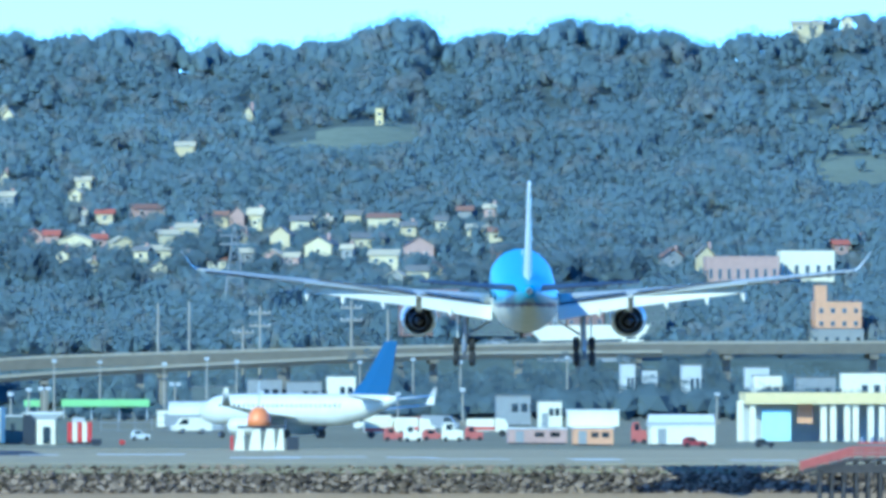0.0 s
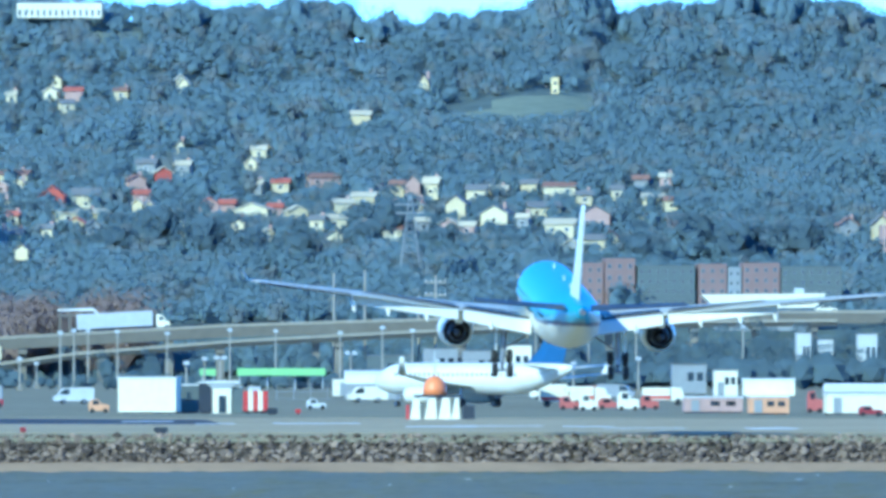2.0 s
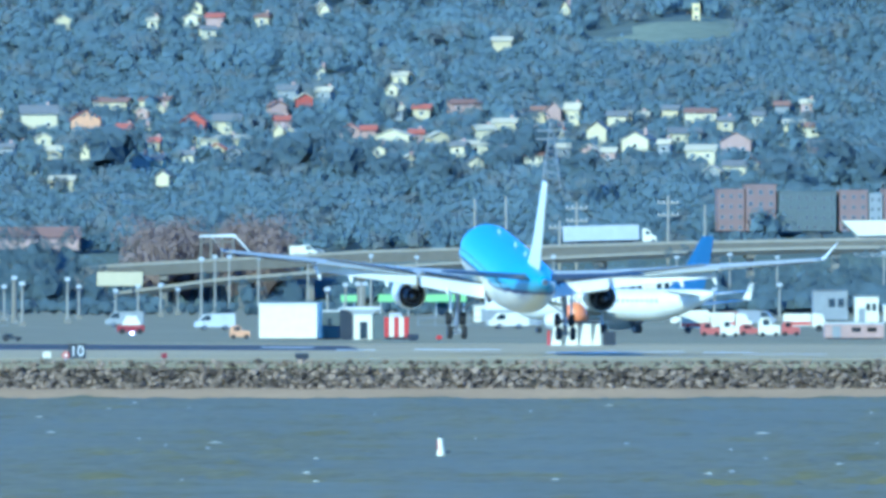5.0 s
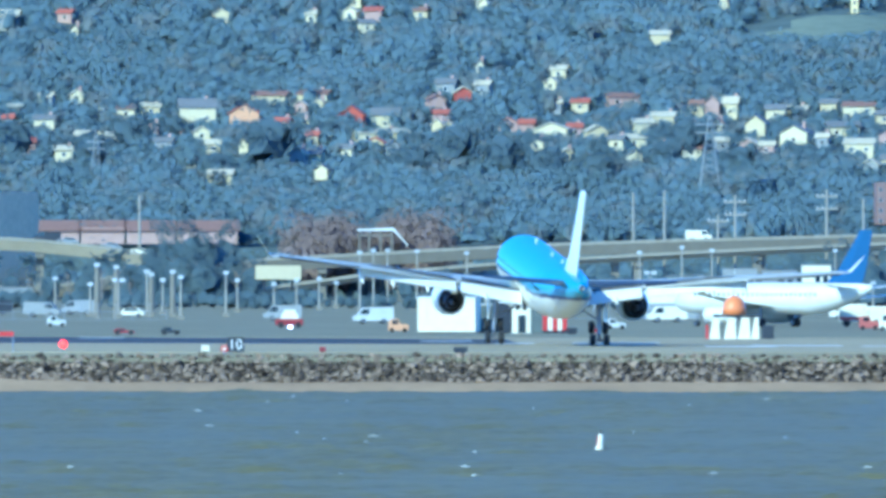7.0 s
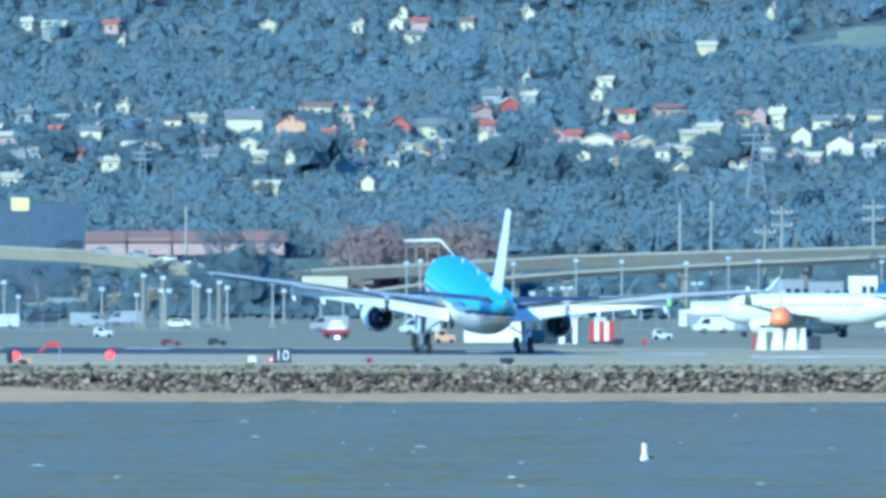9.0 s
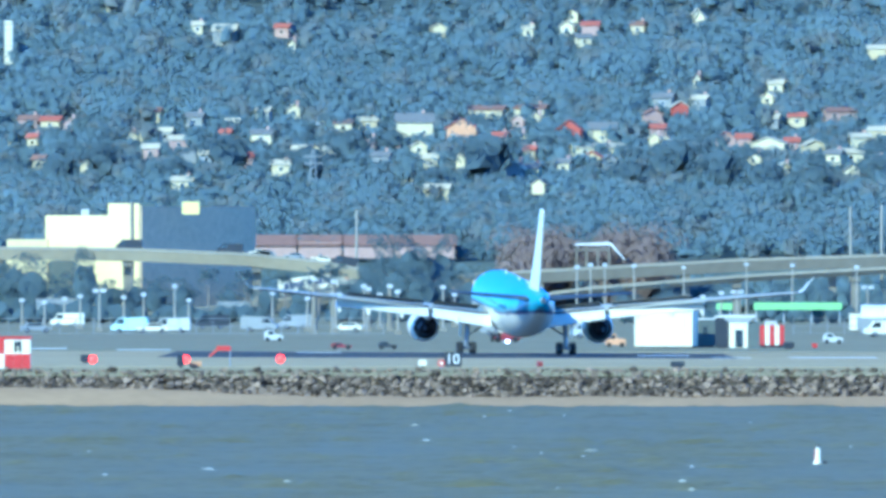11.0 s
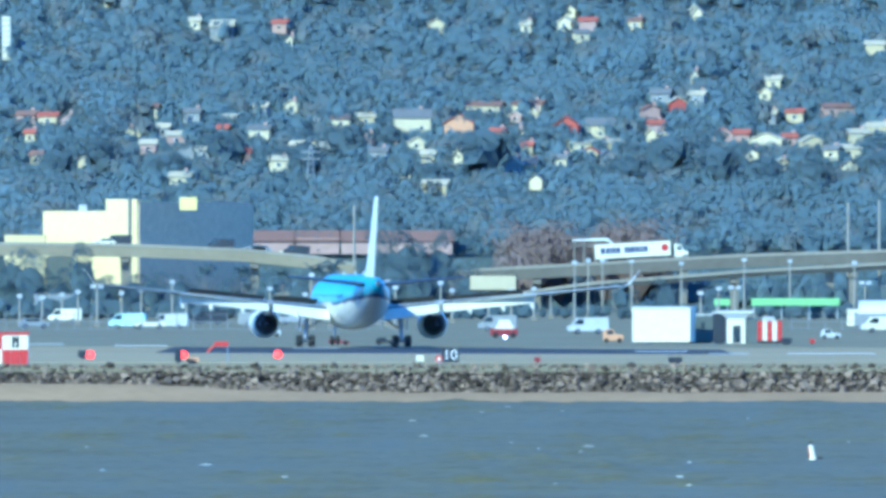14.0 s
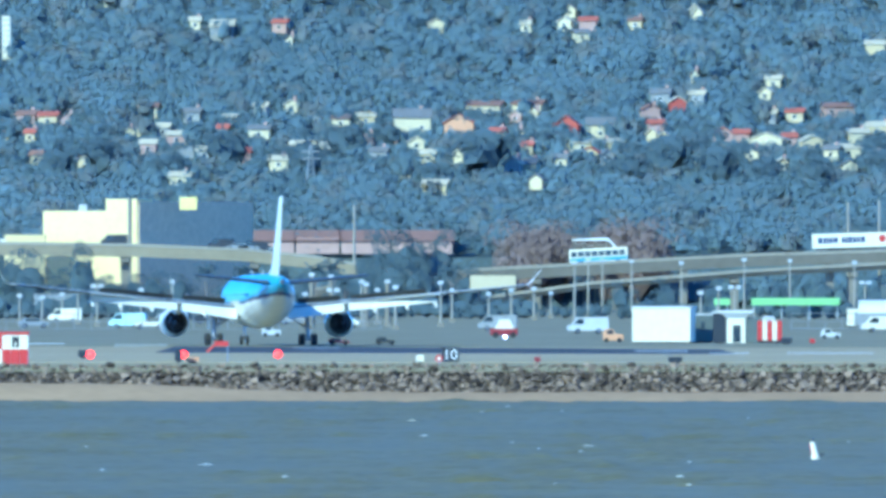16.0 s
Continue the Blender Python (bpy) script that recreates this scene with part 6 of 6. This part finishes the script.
def edge_shrubs():
    """Low scrub along the far edge of the apron."""
    r = np.random.RandomState(8)
    g = Grove()
    for d in (2860, 2900, 2940, 2980):
        u = -160.0
        while u < 2760:
            h = (1.6 if u < 1020 else 1.3 if u < 1880 else 4.4) + 2.6 * r.uniform() ** 1.5 + 1.4 * noise.noise((u / 60, d / 40, 2))
            h = max(h, 0.8)
            if noise.noise((u / 90, d / 200, 9)) > -0.35:
                g.canopy(r, np.array([place(u, 0, d).x, d + r.uniform(-8, 8), GROUND - 0.1]), h * r.uniform(1.1, 1.8), h, "round", 120, 0.22)
            u += r.uniform(12, 30)
    return tagged(g.done("shrubs", M["foliage_near"]), "dull green scrub along the airfield edge", "shrubs", kind="stuff")


edge_shrubs()


def tree_model(seed, h, w, leaf, kind, label, name="tree", n=420, size=0.55):
    r = np.random.RandomState(seed)
    t = thing(name, (0, -500, 0), label, "tree")
    bm = bmesh.new()
    rod(bm, (0, 0, -0.3), (0.1, 0.05, h * 0.35), 0.035 * h, 0.025 * h, 10)
    rod(bm, (0.1, 0.05, h * 0.34), (-0.1, 0, h * 0.8), 0.025 * h, 0.008 * h, 8)
    for i in range(7):
        a, z = 2.4 * i, h * (0.3 + 0.06 * i)
        rod(bm, (0.05, 0, z), (w * 0.36 * math.cos(a), w * 0.36 * math.sin(a), z + h * 0.22), 0.012 * h, 0.004 * h, 6)
    part("trunk", bm, M["bark"], t)
    g = Grove()
    if kind == "palm":
        q = []
        for i in range(26):
            a, e = 2.4 * i, r.uniform(-0.5, 0.9)
            for j in range(10):
                f = (j + 0.5) / 10 * w * 0.55
                q.append((f * math.cos(a), f * math.sin(a), h * 0.97 + f * e - 0.22 * f * f / w * 2))
        g.add((np.array(q)[:, None] + r.normal(size=(len(q), 3, 3)) * size * 0.45).reshape(-1, 3), np.arange(3 * len(q)).reshape(-1, 3))
    elif kind == "bare":
        g.canopy(r, np.array([0, 0, h * 0.02]), w, h * 1.03, kind, n, 0.42)
    else:
        g.canopy(r, np.array([0, 0, h * 0.08]), w, h * 0.95, kind, 2200, size * 0.5, 16, 0.58)
    g.done("crown", M[leaf], t)
    return t


def plant(model, places):
    first = True
    for u, v0, d in places:
        h0 = model["h"]
        x, y, z = on_ground(u, d)
        want = EYE + d * (HORIZON - v0) / FOCAL - GROUND
        s = want / h0
        m = pose(x, y, z, 0, 0, rng.uniform(0, 360)) @ Matrix.Diagonal((s, s, s, 1))
        if first:
            model["ob"].matrix_basis = m
            first = False
        else:
            c = copy_thing(model["ob"], m)
            c.scale = (s, s, s)


oak = dict(ob=tree_model(1, 9, 9, "foliage_near", "round", "dark green broad tree at the airfield edge", n=520), h=9)
gum = dict(ob=tree_model(2, 12, 7.5, "foliage_near", "tall", "tall dark eucalyptus beside the highway", n=520), h=12)
bare = dict(ob=tree_model(3, 13, 11, "twigs", "bare", "bare pinkish-brown winter tree with fine twigs", n=2600), h=13)
cypress = dict(ob=tree_model(5, 12, 14, "foliage_dark", "round", "broad dark cypress among the hillside houses", "hillside_tree", size=0.9), h=12)
palm = dict(ob=tree_model(4, 9, 4.5, "foliage_near", "palm", "slim palm tree beside the viaduct", "palm_tree", size=0.6), h=9)
for i, (u, v0, v1, wide) in enumerate(((855, 206, 322, 128), (615, 196, 300, 96), (540, 214, 320, 70), (400, 206, 318, 110), (1190, 226, 330, 130), (1270, 236, 340, 110), (1350, 272, 352, 110), (1004, 222, 262, 40), (960, 214, 268, 40), (300, 262, 330, 80), (1600, 216, 300, 106),
                                  (1560, 250, 330, 90), (690, 206, 262, 44), (1110, 262, 340, 90), (180, 236, 320, 110), (100, 250, 330, 90), (1690, 262, 330, 70), (1820, 286, 345, 80), (2040, 276, 350, 90), (2140, 236, 330, 110), (2220, 256, 350, 120), (2330, 246, 345, 120), (760, 276, 330, 50), (1440, 276, 350, 90))):
    # broad crowns that stand out among the houses
    d = hill_d(u, v1)
    p, k = place(u, v1, d), d / FOCAL
    s = (wide * k / 14 + (v1 - v0) * k / 12) / 2
    m = pose(p.x, d, p.z, 0, 0, 67 * i) @ Matrix.Diagonal((s, s, s, 1))
    if i == 0:
        cypress["ob"].matrix_basis = m
    else:
        copy_thing(cypress["ob"], m).scale = (s, s, s)
plant(bare, [(938, 390, 3488), (972, 392, 3492), (1088, 386, 3492), (1128, 386, 3488)])
plant(oak, [(110, 494, 3330), (146, 486, 3320), (196, 494, 3330), (236, 492, 3325), (60, 496, 3320), (270, 488, 3330), (2150, 470, 3250), (2210, 462, 3260), (2270, 466, 3280), (2330, 460, 3270), (2390, 464, 3250), (2440, 470, 3260), (2500, 476, 3270), (2085, 478, 3240), (2030, 484, 3250), (1985, 490, 3230), (2180, 492, 3150), (2300, 490, 3140), (2240, 498, 3120), (2360, 492, 3150), (2420, 500, 3140), (2130, 500, 3120),
            (2480, 505, 3150), (2060, 510, 3100), (2560, 500, 3200), (2610, 505, 3180), (2740, 498, 3200), (20, 452, 3330), (55, 462, 3320), (-20, 470, 3330), (700, 462, 3300), (745, 468, 3290), (665, 470, 3310), (320, 492, 3250), (270, 500, 3260), (400, 500, 3250), (470, 498, 3240), (530, 492, 3230), (600, 486, 3250),
            (640, 476, 3240), (830, 482, 3290), (790, 478, 3300), (100, 505, 3250), (180, 500, 3240), (1460, 497, 3290), (1550, 500, 3290), (1700, 482, 3290), (1620, 490, 3290), (1380, 500, 3290), (1260, 505, 3290), (1180, 500, 3290), (1100, 505, 3280), (1780, 475, 3290), (1850, 470, 3290), (1920, 470, 3290)])
plant(gum, [(720, 412, 3330), (775, 420, 3340), (685, 422, 3340), (148, 442, 3310), (1890, 452, 3300), (2260, 450, 3330), (2470, 452, 3330), (650, 455, 3320)])
plant(palm, [(590, 470, 3200), (560, 478, 3180), (430, 480, 3200), (365, 478, 3190), (500, 485, 3200), (800, 480, 3200), (440, 505, 3000), (610, 500, 3000)])
build_seawall()


def motions():
    walk(airliner, [(r[0], flight_pose(*r)) for r in FLIGHT])
    for gear, bogie, x in GEAR:
        walk(gear, [(t, pose(0, 0, -drop)) for t, drop, _ in STRUT])
        walk(bogie, [(t, pose(x, 0, 0.7 - drop, tilt, 0, 0)) for t, drop, tilt in STRUT])
    for w, s in WINGS:
        # the wings bend up in flight and settle as the weight comes on the wheels
        walk(w, [(t, pose(s * 2.5, 0, 3.8) @ pose(0, 0, 0, 0, -s * a, 0) @ pose(-s * 2.5, 0, -3.8)) for t, a in ((0, 2.0), (8, 2.0), (9.5, 1.6), (10.5, 1.0), (12.5, 0.3), (14, 0), (16, 0))])
    for sp, m, s in SPOILERS:
        walk(sp, [(t, m @ pose(0, 0, 0, -s * a, 0, 0)) for t, a in ((0, 0), (10.2, 0), (11.4, 32), (16, 32))])
    for ob, table, d, back, rows, flip in MOVERS:
        full = []
        for (t0, a), (t1, b) in zip(rows, rows[1:]):
            k = max(1, int((t1 - t0) / 0.5))
            full += [(t0 + (t1 - t0) * i / k, a + (b - a) * i / k) for i in range(k)]
        full.append(rows[-1])
        walk(ob, [(t, drive_pose(table, d, back, u, flip)) for t, u in full])
    rows = []
    for i in range(33):
        t = i * 0.5
        sway = 9 * math.sin(1.9 * t + 1.0) + 4 * math.sin(3.1 * t)
        lean = -11 if t > 13 else (0 if t < 12 else -11 * (t - 12))
        p = place(1440 + 2.5 * math.sin(1.3 * t), 0, 1050)
        rows.append((t, pose(p.x, 1050, 0.06 + 0.1 * math.sin(1.7 * t), 3 * math.sin(2.2 * t), lean + sway * 0.5, 0)))
    walk(BUOY, rows)


motions()
